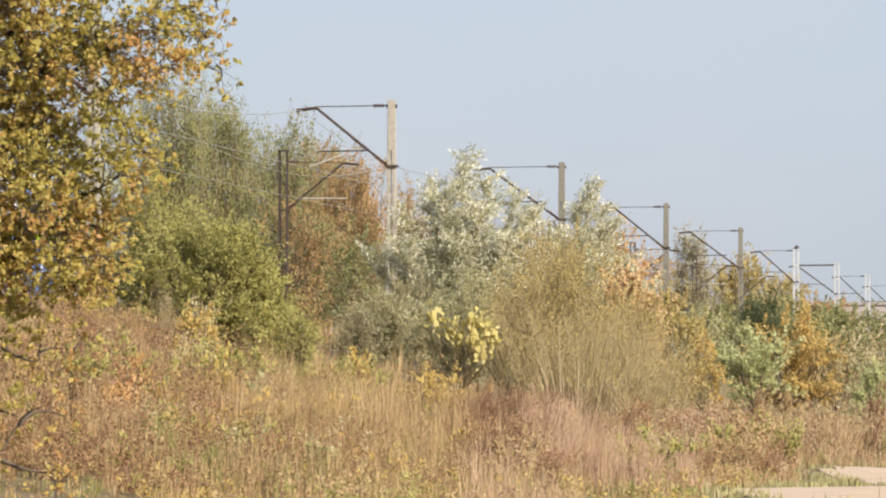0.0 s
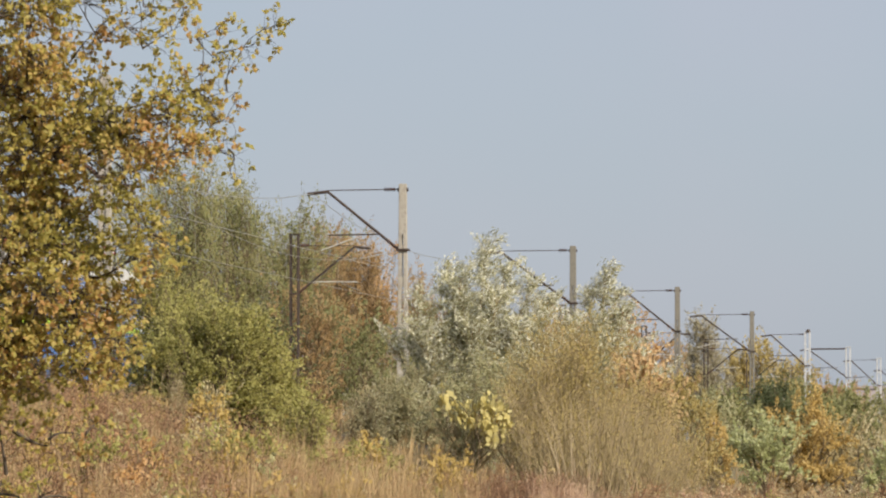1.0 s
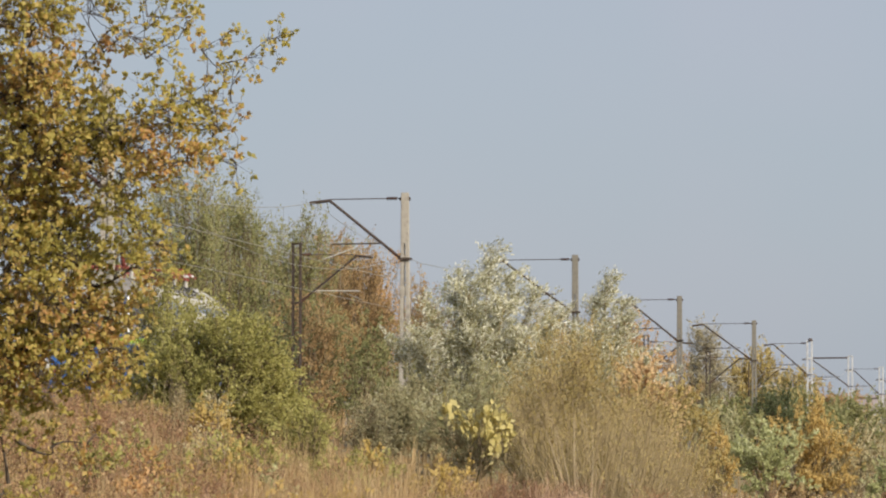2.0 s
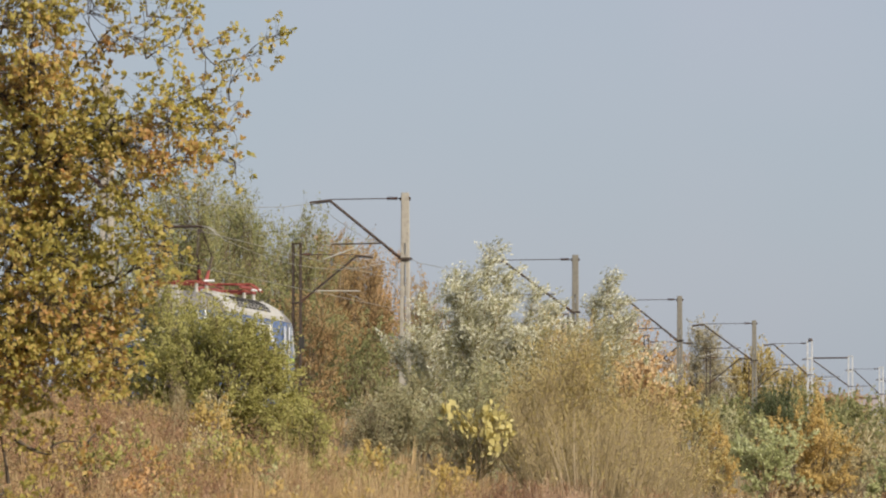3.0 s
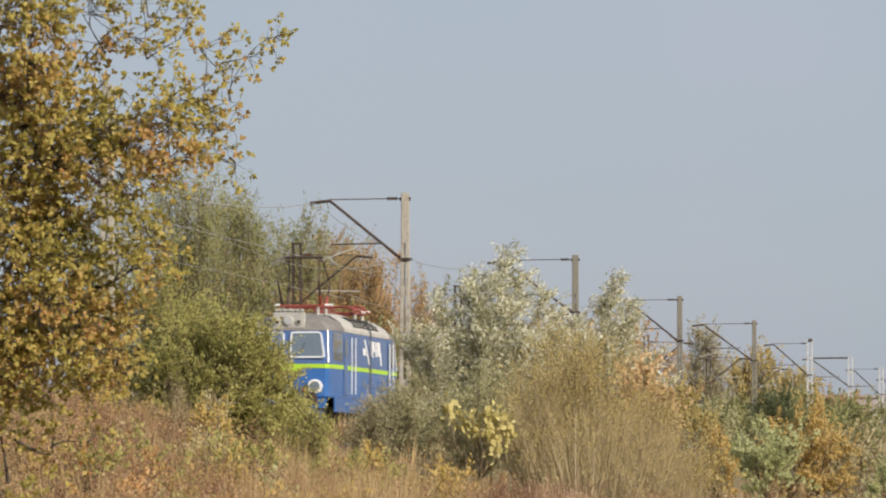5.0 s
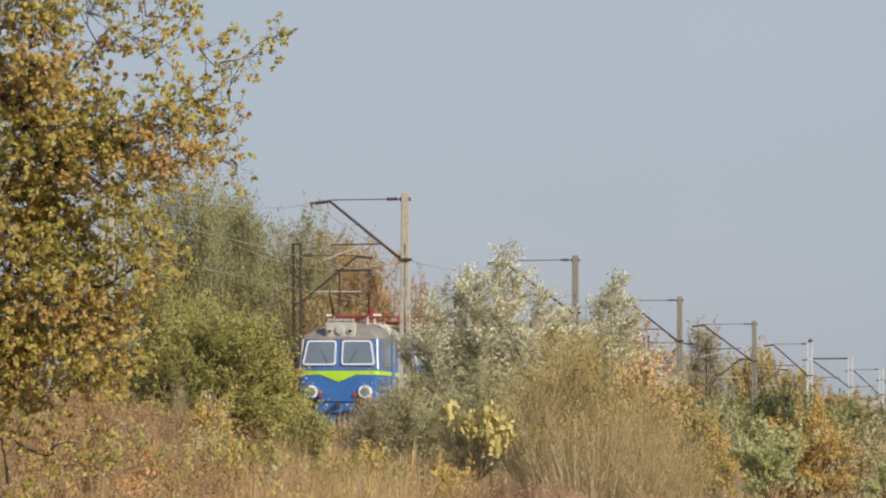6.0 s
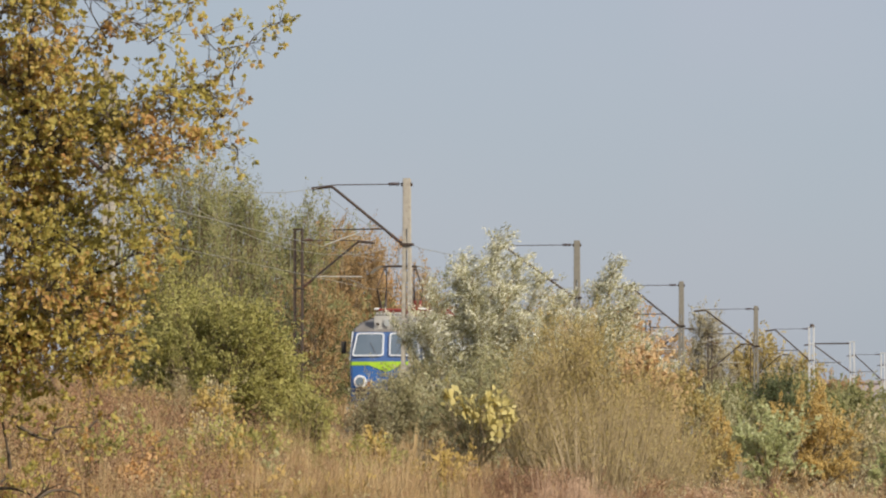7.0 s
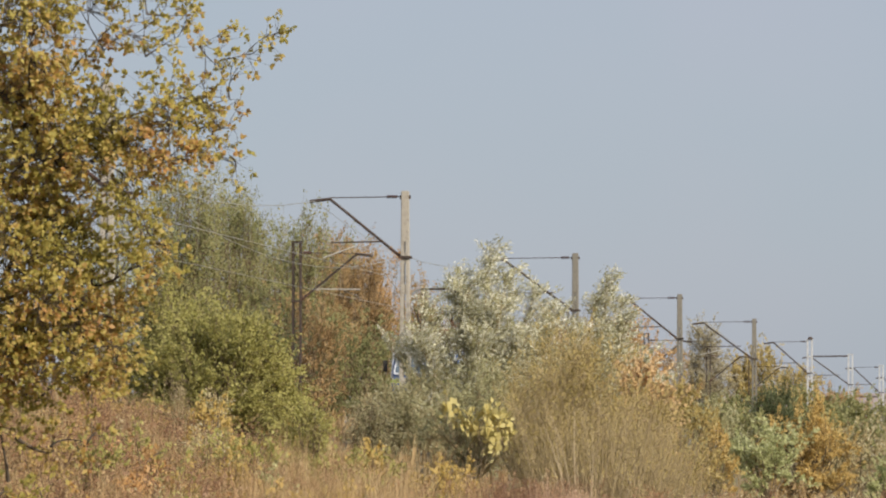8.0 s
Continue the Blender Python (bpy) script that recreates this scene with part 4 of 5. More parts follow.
WILLOW = build_willow((0.8, 140.0), 8, [(0.45, 0, 6.2, 1.15), (-0.5, 0.2, 5.5, 1.2), (-1.25, -0.3, 4.6, 1.3), (1.0, 0.3, 5.6, 1.3), (1.75, -0.2, 5.1, 1.3), (-0.2, -0.6, 5.2, 1.3), (0.8, -0.8, 4.7, 1.3), (-1.75, 0.4, 3.5, 1.0), (0.1, -1.0, 3.8, 1.3), (2.4, 0.1, 4.5, 1.0), (-2.3, 0.2, 3.5, 1.1), (-1.6, -0.8, 3.9, 1.2), (1.5, -0.9, 3.9, 1.2), (2.9, -0.3, 3.9, 1.0), (2.1, 0.3, 4.5, 1.1)],
                      "tall silver willow with pale leaves bent by the wind", 300, 6200)
WILLOW2 = build_willow((4.4, 150.0), 7, [(0.45, 0, 6.5, 1.05), (0.05, 0.1, 5.9, 1.0), (0.85, 0.1, 5.8, 1.0), (-0.5, 0.2, 5.1, 1.0), (1.0, -0.2, 5.3, 1.0), (1.7, 0.1, 4.3, 1.0), (-1.2, 0.1, 4.3, 0.9), (2.2, -0.3, 3.4, 0.8), (0.2, -0.4, 5.0, 1.0)], "slender silver willow with pale leaves in the wind", 340, 4600)


def fan_scrub(name, seed, x, d, label, stems, base_r, spread, height, mat, leaves, twig, r):
    """Many thin stems that fan out from the ground, forked near the top, with few leaves."""
    rng = np.random.default_rng(seed)
    a2 = rng.random(stems) * 2 * math.pi
    q = base_r * np.sqrt(rng.random(stems))
    p0 = np.stack([np.cos(a2) * q, np.sin(a2) * q, np.full(stems, -0.2)], axis=1)
    hh = height * (0.5 + 0.5 * rng.random(stems))
    p1 = p0 * (1 + spread * 0.8) + np.stack([rng.normal(size=stems) * 0.25, rng.normal(size=stems) * 0.25, hh], axis=1)
    fine = height > 2
    main, _ = shoots(rng, p0, p1, 0.06, r * (0.6 + 1.3 * rng.random(stems) ** 4), 4 if fine else 2, 0.05)
    k = stems * 2
    pick = rng.integers(0, stems, k)
    t = 0.45 + 0.5 * rng.random((k, 1))
    s0 = p0[pick] + (p1[pick] - p0[pick]) * t
    s1 = s0 + np.concatenate([rng.normal(size=(k, 2)) * 0.16, 0.2 + 0.35 * rng.random((k, 1))], axis=1) * (height / 3.5)
    fork, sample = shoots(rng, s0, s1, 0.02, r * 0.5, 2 if fine else 1, 0.06)
    p, dd = sample(leaves, 0.1, 1.05)
    lv = leaf_mesh(rng, p + rng.normal(size=p.shape) * 0.04, 0.055 * (0.6 + 0.8 * rng.random(leaves)), 0.4, dd + rng.normal(size=dd.shape) * 0.3)
    return plant(name, (x, d), label, "shrub", (tube_mesh(np.concatenate([main, fork]), 3), M[twig]), (lv, M[mat]))


def dome_shrub(name, seed, x, d, label, mat, rx, ry, height, n, leaves, leaf_len):
    """A rounded shrub: clumps just under the skin of half an egg, some sunk and some proud."""
    rng = np.random.default_rng(seed)
    clumps = []
    for i in range(n):
        v = rng.normal(size=3)
        v /= np.linalg.norm(v)
        k = 0.80 + 0.12 * rng.random() if rng.random() < 0.8 else 0.3 + 0.5 * rng.random()
        clumps.append((v[0] * rx * k, v[1] * ry * k, 0.12 + abs(v[2]) ** 0.9 * (height - 0.2) * k, 0.30 + 0.22 * rng.random()))
    wood, lv = clump_plant(seed, clumps, (0, 0, 0.4), leaves // 26, leaves, leaf_len, 0.6, upward=0.3)
    return plant(name, (x, d), label, "shrub", (wood, M["twig"]), (lv, M[mat]))


def build_bushes():
    dome_shrub("green_shrub", 11, -4.85, 108, "large dense domed green shrub with yellowing leaf tips", "green", 2.1, 2.0, 3.5, 130, 60000, 0.058)
    bush("green_shrub", 12, -6.3, 110, "dense green shrub in the shade of the oak", "green", 1.9, 3.9, 30, 16200, 0.06, 0.6, r=0.6)
    bush("yellowing_shrub", 13, -2.75, 105, "low shrub with thin yellow-green foliage", "green", 0.8, 2.0, 20, 5600, 0.05, 0.55, r=0.35)
    bush("dead_stalks", 52, -5.3, 101, "tuft of tall pale dead weed stalks", "mixed_brown", 0.35, 1.6, 12, 360, 0.04, 0.4, r=0.25, twig="pale_twig", twigs=260, upward=1.5)
    # under the willow
    bush("grey_green_shrub", 82, -0.5, 134, "dull grey-green willow scrub below the silver willow", "dusky_willow", 1.2, 2.8, 36, 10080, 0.095, 0.24, r=0.5, twig="pale_twig")
    bush("grey_green_shrub", 14, -1.15, 132, "dull grey-green willow scrub below the silver willow", "dusky_willow", 1.05, 2.2, 36, 10800, 0.095, 0.24, r=0.55, twig="pale_twig")
    bush("grey_green_shrub", 15, 0.9, 128, "dull grey-green willow scrub below the silver willow", "grey_green", 1.9, 3.6, 44, 15120, 0.08, 0.35, r=0.6, twig="pale_twig")
    bush("brown_scrub", 58, -1.8, 122, "thin brown scrub on the foot of the embankment", "dusky_willow", 0.85, 1.8, 26, 4800, 0.06, 0.4, r=0.4, twig="twig", twigs=900)
    bush("brown_scrub", 53, -1.8, 137, "thin brown scrub before the railway", "mixed_brown", 0.75, 1.5, 24, 4320, 0.07, 0.4, r=0.4, twig="twig", twigs=900)
    # golden scrub
    bush("golden_scrub", 16, 3.1, 124, "large willow scrub with bare stems and golden-brown leaves", "gold", 2.2, 4.95, 70, 25920, 0.065, 0.45, r=0.6, twig="pale_twig", twigs=3600, upward=1.2, twig_r=0.007)
    bush("golden_scrub", 17, 4.9, 127, "golden-brown willow scrub with pale bare stems", "gold", 1.8, 3.9, 50, 15840, 0.065, 0.45, r=0.55, twig="pale_twig", twigs=2400, upward=1.2, twig_r=0.007)
    bush("golden_scrub", 18, 2.2, 120, "low golden-brown scrub with pale bare stems", "gold", 1.3, 3.7, 30, 7200, 0.055, 0.45, r=0.45, twig="pale_twig", twigs=1600, upward=1.2, twig_r=0.007)
    fan_scrub("bare_scrub", 54, 3.6, 117, "scrub of pale bare upright stems with sparse golden leaves", 420, 1.1, 1.5, 3.9, "gold", 4200, "pale_twig", 0.014)
    fan_scrub("bare_scrub", 92, 5.0, 120, "scrub of pale bare upright stems with sparse golden leaves", 260, 0.8, 1.3, 3.3, "gold", 2800, "pale_twig", 0.014)
    fan_scrub("bare_scrub", 91, 3.3, 113, "scrub of stout pale bare stems fanning out", 26, 0.7, 2.2, 3.9, "gold", 700, "bare_stem", 0.014)
    fan_scrub("red_stemmed_scrub", 55, 1.45, 93, "thicket of dark reddish bare stems in the meadow", 900, 0.75, 0.6, 1.85, "weed", 7000, "red_twig", 0.010)
    fan_scrub("red_stemmed_scrub", 93, 2.35, 96, "thicket of dark reddish bare stems in the meadow", 560, 0.6, 0.6, 1.5, "weed", 4000, "red_twig", 0.009)
    fan_scrub("red_stemmed_scrub", 56, 1.35, 82, "dark reddish thicket of dry stems in the meadow", 520, 0.5, 0.6, 1.5, "weed", 5200, "red_twig", 0.008)
    fan_scrub("red_stemmed_scrub", 59, 1.75, 77, "dark reddish thicket of dry stems in the meadow", 360, 0.4, 0.6, 1.05, "weed", 3600, "red_twig", 0.007)
    fan_scrub("brown_weed_thicket", 94, 4.9, 104, "low thicket of brown dry weeds", 260, 0.9, 0.5, 1.4, "weed", 5200, "red_twig", 0.006)
    fan_scrub("brown_weed_thicket", 95, 6.2, 107, "low thicket of brown dry weeds", 260, 1.0, 0.5, 1.45, "weed", 5200, "red_twig", 0.006)
    fan_scrub("brown_weed_thicket", 96, 7.8, 110, "low thicket of brown dry weeds with pale heads", 150, 0.9, 0.5, 1.3, "mixed_brown", 2200, "red_twig", 0.006)
    fan_scrub("brown_weed_thicket", 97, -6.4, 90, "low rusty thicket of dry weeds", 150, 0.8, 0.5, 0.95, "weed", 2400, "red_twig", 0.006)
    fan_scrub("brown_weed_thicket", 98, -4.6, 84, "low rusty thicket of dry weeds", 150, 0.7, 0.5, 1.0, "weed", 2200, "red_twig", 0.006)
    for k, (x, d, hh) in enumerate(((-6.2, 73, 0.9), (-5.5, 69, 0.8), (-6.9, 79, 1.1), (-5.2, 77, 0.8), (-4.2, 74, 0.7), (-3.1, 72, 0.65), (-1.9, 75, 0.75), (-0.7, 73, 0.7), (0.5, 76, 0.75), (-2.5, 80, 0.8), (0.2, 83, 0.8), (-3.9, 83, 0.8), (-5.3, 66.5, 0.75), (-4.7, 70, 0.7), (-5.9, 69, 0.85), (-3.9, 68, 0.6))):
        fan_scrub("brown_weed_thicket", 400 + k, x, d, "low rusty thicket of dry weeds", 170, 0.7, 0.5, hh, "weed", 2600, "red_twig", 0.006)
    for k, (x, d, rx, hh, mat, colour) in enumerate(((-5.0, 86, 0.55, 0.9, "orange", "orange"), (-4.4, 84, 0.5, 0.8, "orange", "orange"), (-5.6, 90, 0.6, 0.9, "orange", "orange"), (-3.6, 82, 0.4, 0.7, "orange", "orange"), (-2.7, 88, 0.6, 1.0, "ochre", "yellow"), (-2.3, 86, 0.5, 0.8, "green", "green"), (-2.0, 90, 0.5, 0.9, "ochre", "yellow"),
                                                  (-3.2, 92, 0.45, 0.9, "fresh_green", "fresh green"), (0.6, 88, 0.5, 0.9, "ochre", "yellow"), (0.3, 94, 0.5, 0.9, "ochre", "yellow"), (-4.0, 78, 0.4, 0.7, "green", "green"), (-1.1, 80, 0.4, 0.7, "ochre", "yellow"), (-2.9, 79, 0.6, 0.9, "green", "green"), (-3.1, 81, 0.35, 0.95, "amber", "yellow"), (-4.9, 80, 0.5, 0.8, "orange", "orange"), (-1.7, 76, 0.25, 0.75, "fresh_green", "fresh green"), (-0.4, 78, 0.4, 0.6, "ochre", "yellow"), (-2.2, 83, 0.6, 0.9, "green", "green"))):
        tagged(bush("leafy_weed", 420 + k, x, d, "leafy weed with " + colour + " autumn leaves in the meadow", mat, rx, hh, 10, 650, 0.095, 0.6, r=0.25, twigs=60, category="weeds"), group="leafy weeds in the meadow")
    # bushes beyond
    bush("orange_bush", 19, 5.75, 145, "orange-leaved bush beside the railway", "pale_orange", 1.55, 4.9, 36, 9400, 0.11, 0.6, r=0.6)
    bush("orange_bush", 56, 5.0, 184, "pale orange bush beside the railway", "pale_orange", 1.4, 4.4, 26, 5760, 0.138, 0.6, r=0.6)
    bush("ochre_scrub", 99, 6.2, 196, "ochre-brown scrub beside the railway behind the willow", "gold", 2.2, 5.0, 36, 9000, 0.10, 0.55, r=0.6)
    bush("green_thicket", 20, 16.4, 250, "rounded deep green thicket", "deep_green", 2.1, 4.4, 44, 22000, 0.09, 0.6, r=0.7)
    bush("willow_bush", 21, 9.1, 172, "grey-green willow bush with pale leaves", "grey_green", 1.9, 3.9, 34, 9360, 0.10, 0.4, r=0.55, twig="pale_twig")
    bush("fresh_green_bush", 22, 10.7, 166, "small fresh green bush with pale leaves", "fresh_green", 1.5, 3.6, 26, 6480, 0.10, 0.5, r=0.45)
    bush("yellow_bush", 23, 8.6, 160, "small thin yellow-orange autumn bush", "amber", 0.95, 3.2, 18, 3900, 0.08, 0.5, r=0.35)
    bush("ochre_birch", 24, 12.3, 171, "amber-yellow young birch bush", "amber", 1.9, 4.2, 56, 15000, 0.085, 0.6, r=0.45)
    bush("brown_bush", 25, 14.9, 186, "brown bush with pale seed heads", "mixed_brown", 1.9, 3.7, 30, 7200, 0.10, 0.5, r=0.5)
    bush("fresh_green_bush", 26, 13.9, 158, "bright green low bush at the meadow edge", "fresh_green", 1.1, 2.4, 24, 5040, 0.09, 0.5, r=0.4)
    bush("brown_bush", 27, 17.0, 190, "brown bush with pale seed heads", "mixed_brown", 2.0, 4.0, 30, 7200, 0.10, 0.5, r=0.5)
    bush("brown_bush", 57, 6.9, 150, "brown and green bush behind the golden scrub", "gold", 1.6, 4.2, 30, 7200, 0.09, 0.5, r=0.5)
    for k, (x, d, rx, hh) in enumerate(((20.5, 260, 2.4, 4.6), (24.5, 300, 3.2, 5.2), (29.5, 330, 3.4, 5.6), (34, 350, 3.2, 5.4), (13.0, 232, 2.2, 3.4), (37, 400, 4, 6.0), (18.0, 232, 2.0, 4.0), (20.0, 285, 2.2, 4.6))):
        bush("dark_scrub", 60 + k, x, d, "dull green scrub along the railway", "hazed_green", rx, hh, 34, 7500, 0.155, 0.5, r=rx * 0.32)


build_bushes()


def build_far_trees():
    """Trees behind the railway."""
    def tree(name, seed, x, d, label, mat, rx, height, n, leaves, leaf_len, z0=0.15, r=None, upward=1.0, gap=0.7):
        bush(name, seed, x, d, label, mat, rx, height, n, int(leaves * 1.15), leaf_len * 0.86, 0.55, z0=z0, r=r or rx * 0.34, twig="twig", upward=upward, category="tree", twig_r=0.012, gap=gap, spread=0.08)
    tree("birch_tree", 31, -11.9, 232, "tall dull green birch tree behind the railway", "hazed_green", 3.0, 15.9, 80, 27216, 0.133)
    tree("birch_tree", 32, -9.4, 236, "tall dull green birch tree with thin top twigs", "hazed_green", 2.4, 13.6, 60, 17496, 0.125)
    tree("birch_tree", 33, -6.9, 240, "green and brown birch tree behind the railway", "hazed_green", 2.6, 12.2, 60, 16524, 0.125)
    tree("birch_tree", 34, -15.0, 226, "dull green tree behind the oak", "hazed_green", 3.2, 16.0, 60, 7435, 0.16)
    tree("rusty_tree", 36, -3.9, 246, "rusty orange autumn tree behind the railway", "rust", 2.5, 10.4, 64, 21384, 0.125)
    tree("rusty_tree", 37, -5.7, 244, "brown autumn tree behind the railway", "rust", 2.0, 11, 44, 11566, 0.125)
    tree("orange_tree", 38, -2.9, 250, "bright orange autumn tree behind the railway", "orange", 1.4, 10, 34, 8748, 0.117)
    tree("rusty_tree", 39, -0.9, 262, "reddish brown tree behind the railway", "rust", 2.0, 9.2, 40, 8262, 0.125)
    tree("birch_tree", 40, 0.9, 290, "small dull green tree behind the railway", "hazed_green", 1.9, 11.3, 40, 4590, 0.133)
    tree("thicket", 41, -8.8, 222, "dark green thicket behind the railway", "deep_green", 3.4, 7.0, 50, 7517, 0.15, 0.03)
    tree("thicket", 42, -3.4, 232, "brown and green thicket behind the railway", "hazed_green", 3.4, 6.5, 50, 7517, 0.15, 0.03)
    tree("rusty_tree", 44, 9.5, 330, "brown autumn tree behind the railway", "rust", 4.0, 9.5, 50, 5508, 0.156, 0.03)
    tree("orange_tree", 45, 14.2, 372, "orange autumn tree behind the railway", "orange", 3.2, 11, 44, 12636, 0.212, 0.03)
    tree("brown_tree", 46, 22.8, 438, "tall grey-brown tree behind the railway", "dull_brown", 3.3, 12.4, 64, 17000, 0.20, 0.03, gap=0.6)
    tree("ochre_tree", 47, 29.0, 470, "yellowish tree behind the railway", "gold", 4.0, 11, 50, 12636, 0.27, 0.03)
    tree("ochre_tree", 48, 33.5, 480, "yellowish tree behind the railway", "gold", 3.4, 9.5, 50, 11372, 0.27, 0.03)
    tree("birch_tree", 83, -8.0, 246, "slender birch tree behind the railway", "hazed_green", 2.2, 12.8, 50, 12393, 0.125)
    tree("birch_tree", 84, -5.2, 252, "brownish birch tree behind the railway", "hazed_green", 2.2, 11.5, 50, 12393, 0.125)
    tree("birch_tree", 85, -10.6, 250, "tall dull green birch tree behind the railway", "hazed_green", 2.6, 16.0, 60, 13219, 0.125)
    tree("thicket", 86, -6.0, 228, "rusty thicket behind the railway", "rust", 2.6, 7.4, 44, 6939, 0.14, 0.03)
    tree("thicket", 87, -0.6, 246, "dark brown thicket behind the railway", "hazed_green", 2.4, 6.0, 44, 6361, 0.15, 0.03)
    tree("thicket", 88, 2.4, 262, "reddish thicket behind the railway", "rust", 2.6, 6.6, 44, 5783, 0.15, 0.03)
    tree("rusty_tree", 89, 6.8, 316, "brown autumn tree behind the railway", "rust", 3.0, 9.7, 50, 5049, 0.156, 0.03)
    tree("rusty_tree", 191, 17.3, 388, "reddish brown autumn tree behind the railway", "rust", 2.7, 9.3, 50, 7000, 0.17, 0.03)
    tree("rusty_tree", 90, 12.0, 352, "reddish brown tree behind the railway", "rust", 3.2, 10.6, 50, 5049, 0.172, 0.03)
    tree("ochre_tree", 91, 38.5, 500, "yellowish brown tree behind the railway", "rust", 4.5, 7.5, 50, 11372, 0.289, 0.03)
    for k in range(14):
        x = 40 + k * 9.0
        tree("distant_tree", 150 + k, x, 640 + 30 * math.sin(k * 2.3), "hazy distant autumn tree", "hazed_green" if k % 3 else "rust", 6.0, 10 + 2.5 * math.sin(k * 1.7), 24, 1300, 0.55, 0.03)


build_far_trees()


# the sapling with large pale yellow leaves
def build_yellow_sapling():
    x, d = 0.55, 114.0
    gz = ground_height(x, d)
    clumps = [(-0.55, 0, 3.35, 0.17), (-0.35, 0.1, 3.22, 0.15), (0.0, 0, 3.05, 0.18), (0.35, -0.1, 3.2, 0.16), (0.62, 0.1, 3.1, 0.22), (0.85, 0, 2.9, 0.18), (0.2, 0.1, 2.75, 0.2), (0.55, -0.1, 2.6, 0.22), (0.95, 0.05, 2.65, 0.15), (0.75, 0, 2.45, 0.15)]
    clumps = [(a2, b2, c2 - gz, r2) for a2, b2, c2, r2 in clumps]
    wood, lv = clump_plant(77, clumps, (0.1, 0, 0.4), 90, 330, 0.19, 0.55, spread=0.05, upward=0.1, limb_r=0.012, twig_r=0.004)
    plant("yellow_sapling", (x, d), "sapling with large pale yellow leaves", "sapling", (wood, M["twig"]), (lv, M["yellow"]))


build_yellow_sapling()


# ---- meadow ----
def beside_path(x, y):
    """Metres from the bare sand, negative on it: a strip across and a wide track that leads off to the right."""
    wave = 0.25 * np.sin(x * 1.3) + 0.2 * np.sin(y * 0.9 + x)
    across = np.maximum(np.maximum(69.0 - y, y - 77.6 + wave), np.maximum(4.9 - x, x - 16.0))
    lead = np.maximum(np.maximum(81.0 - y, y - 97.5), np.maximum(7.1 + 0.06 * (y - 81) - x, x - 16.0)) + wave
    return np.minimum(across, lead)


def edge_fade(x, y):
    """Growth is lower towards the trodden ground before the meadow and beside the path."""
    front = np.where(y > 60, np.clip((y - 59) / 15, 0.2, 1), 1.0)
    return front * np.clip(0.35 + 0.22 * np.where((y > 60) & (y < 104), 4.0 + 0.17 * (y - 75) - x, 9.0), 0.35, 1)


def meadow_patch(name, seed, n, area, mat, height, label, width=0.012, lean=0.25, keep=None, category="grass", verge=False):
    """Bent blades, each of two quads. area: x0, x1, y0, y1 in metres, widening with distance as the field of grass does."""
    rng = np.random.default_rng(seed)
    x0, x1, y0, y1 = area
    tufts = max(1, n // 12)
    own = rng.integers(0, tufts, n)
    y = (y0 + (y1 - y0) * rng.random(tufts))[own] + rng.normal(size=n) * 0.07
    x = (x0 + (x1 - x0) * rng.random(tufts))[own] + rng.normal(size=n) * 0.07
    tall = (0.65 + 0.7 * rng.random(tufts) ** 1.5)[own]
    patchy = np.array([noise.noise((px * 0.45 + seed, py * 0.16, 0.0)) for px, py in zip(x, y)])
    ok = patchy > (-1.0 if keep is None else keep)
    ok &= (beside_path(x, y) > 0.05) & (beside_path(x, y) < 4.0) if verge else (beside_path(x, y) > 1.1 + 0.8 * patchy) & ~((x > 4.3) & (y > 60) & (y < 98) & (x > 4.3 + 0.17 * (y - 75)))
    x, y, patchy, tall = x[ok], y[ok], patchy[ok], tall[ok]
    n = len(x)
    base = np.stack([x, y, ground_z(x, y) - 0.03], axis=1)
    hgt = height * tall * (0.5 + 0.6 * rng.random(n)) * (1.0 + 0.5 * patchy) * (1.0 if verge else edge_fade(x, y))
    ang = rng.random(n) * 2 * math.pi
    out = np.stack([np.cos(ang), np.sin(ang), np.zeros(n)], axis=1) * (hgt * lean * rng.random(n))[:, None] + np.array([0.06, 0, 0]) * hgt[:, None]
    side = np.stack([-np.sin(ang), np.cos(ang), np.zeros(n)], axis=1) * width
    up = np.zeros((n, 3))
    up[:, 2] = hgt
    verts = np.zeros((n, 5, 3))
    verts[:, 0], verts[:, 1] = base - side, base + side
    verts[:, 2], verts[:, 3] = base + out * 0.35 + up * 0.6 + side * 0.8, base + out * 0.35 + up * 0.6 - side * 0.8
    verts[:, 4] = base + out + up
    i = np.arange(n)[:, None] * 5
    tris = np.concatenate([i + np.array([[0, 1, 2]]), i + np.array([[0, 2, 3]]), i + np.array([[3, 2, 4]])])
    tagged(mesh_object(name, verts.reshape(-1, 3), tris, M[mat]), label, category, kind="stuff")


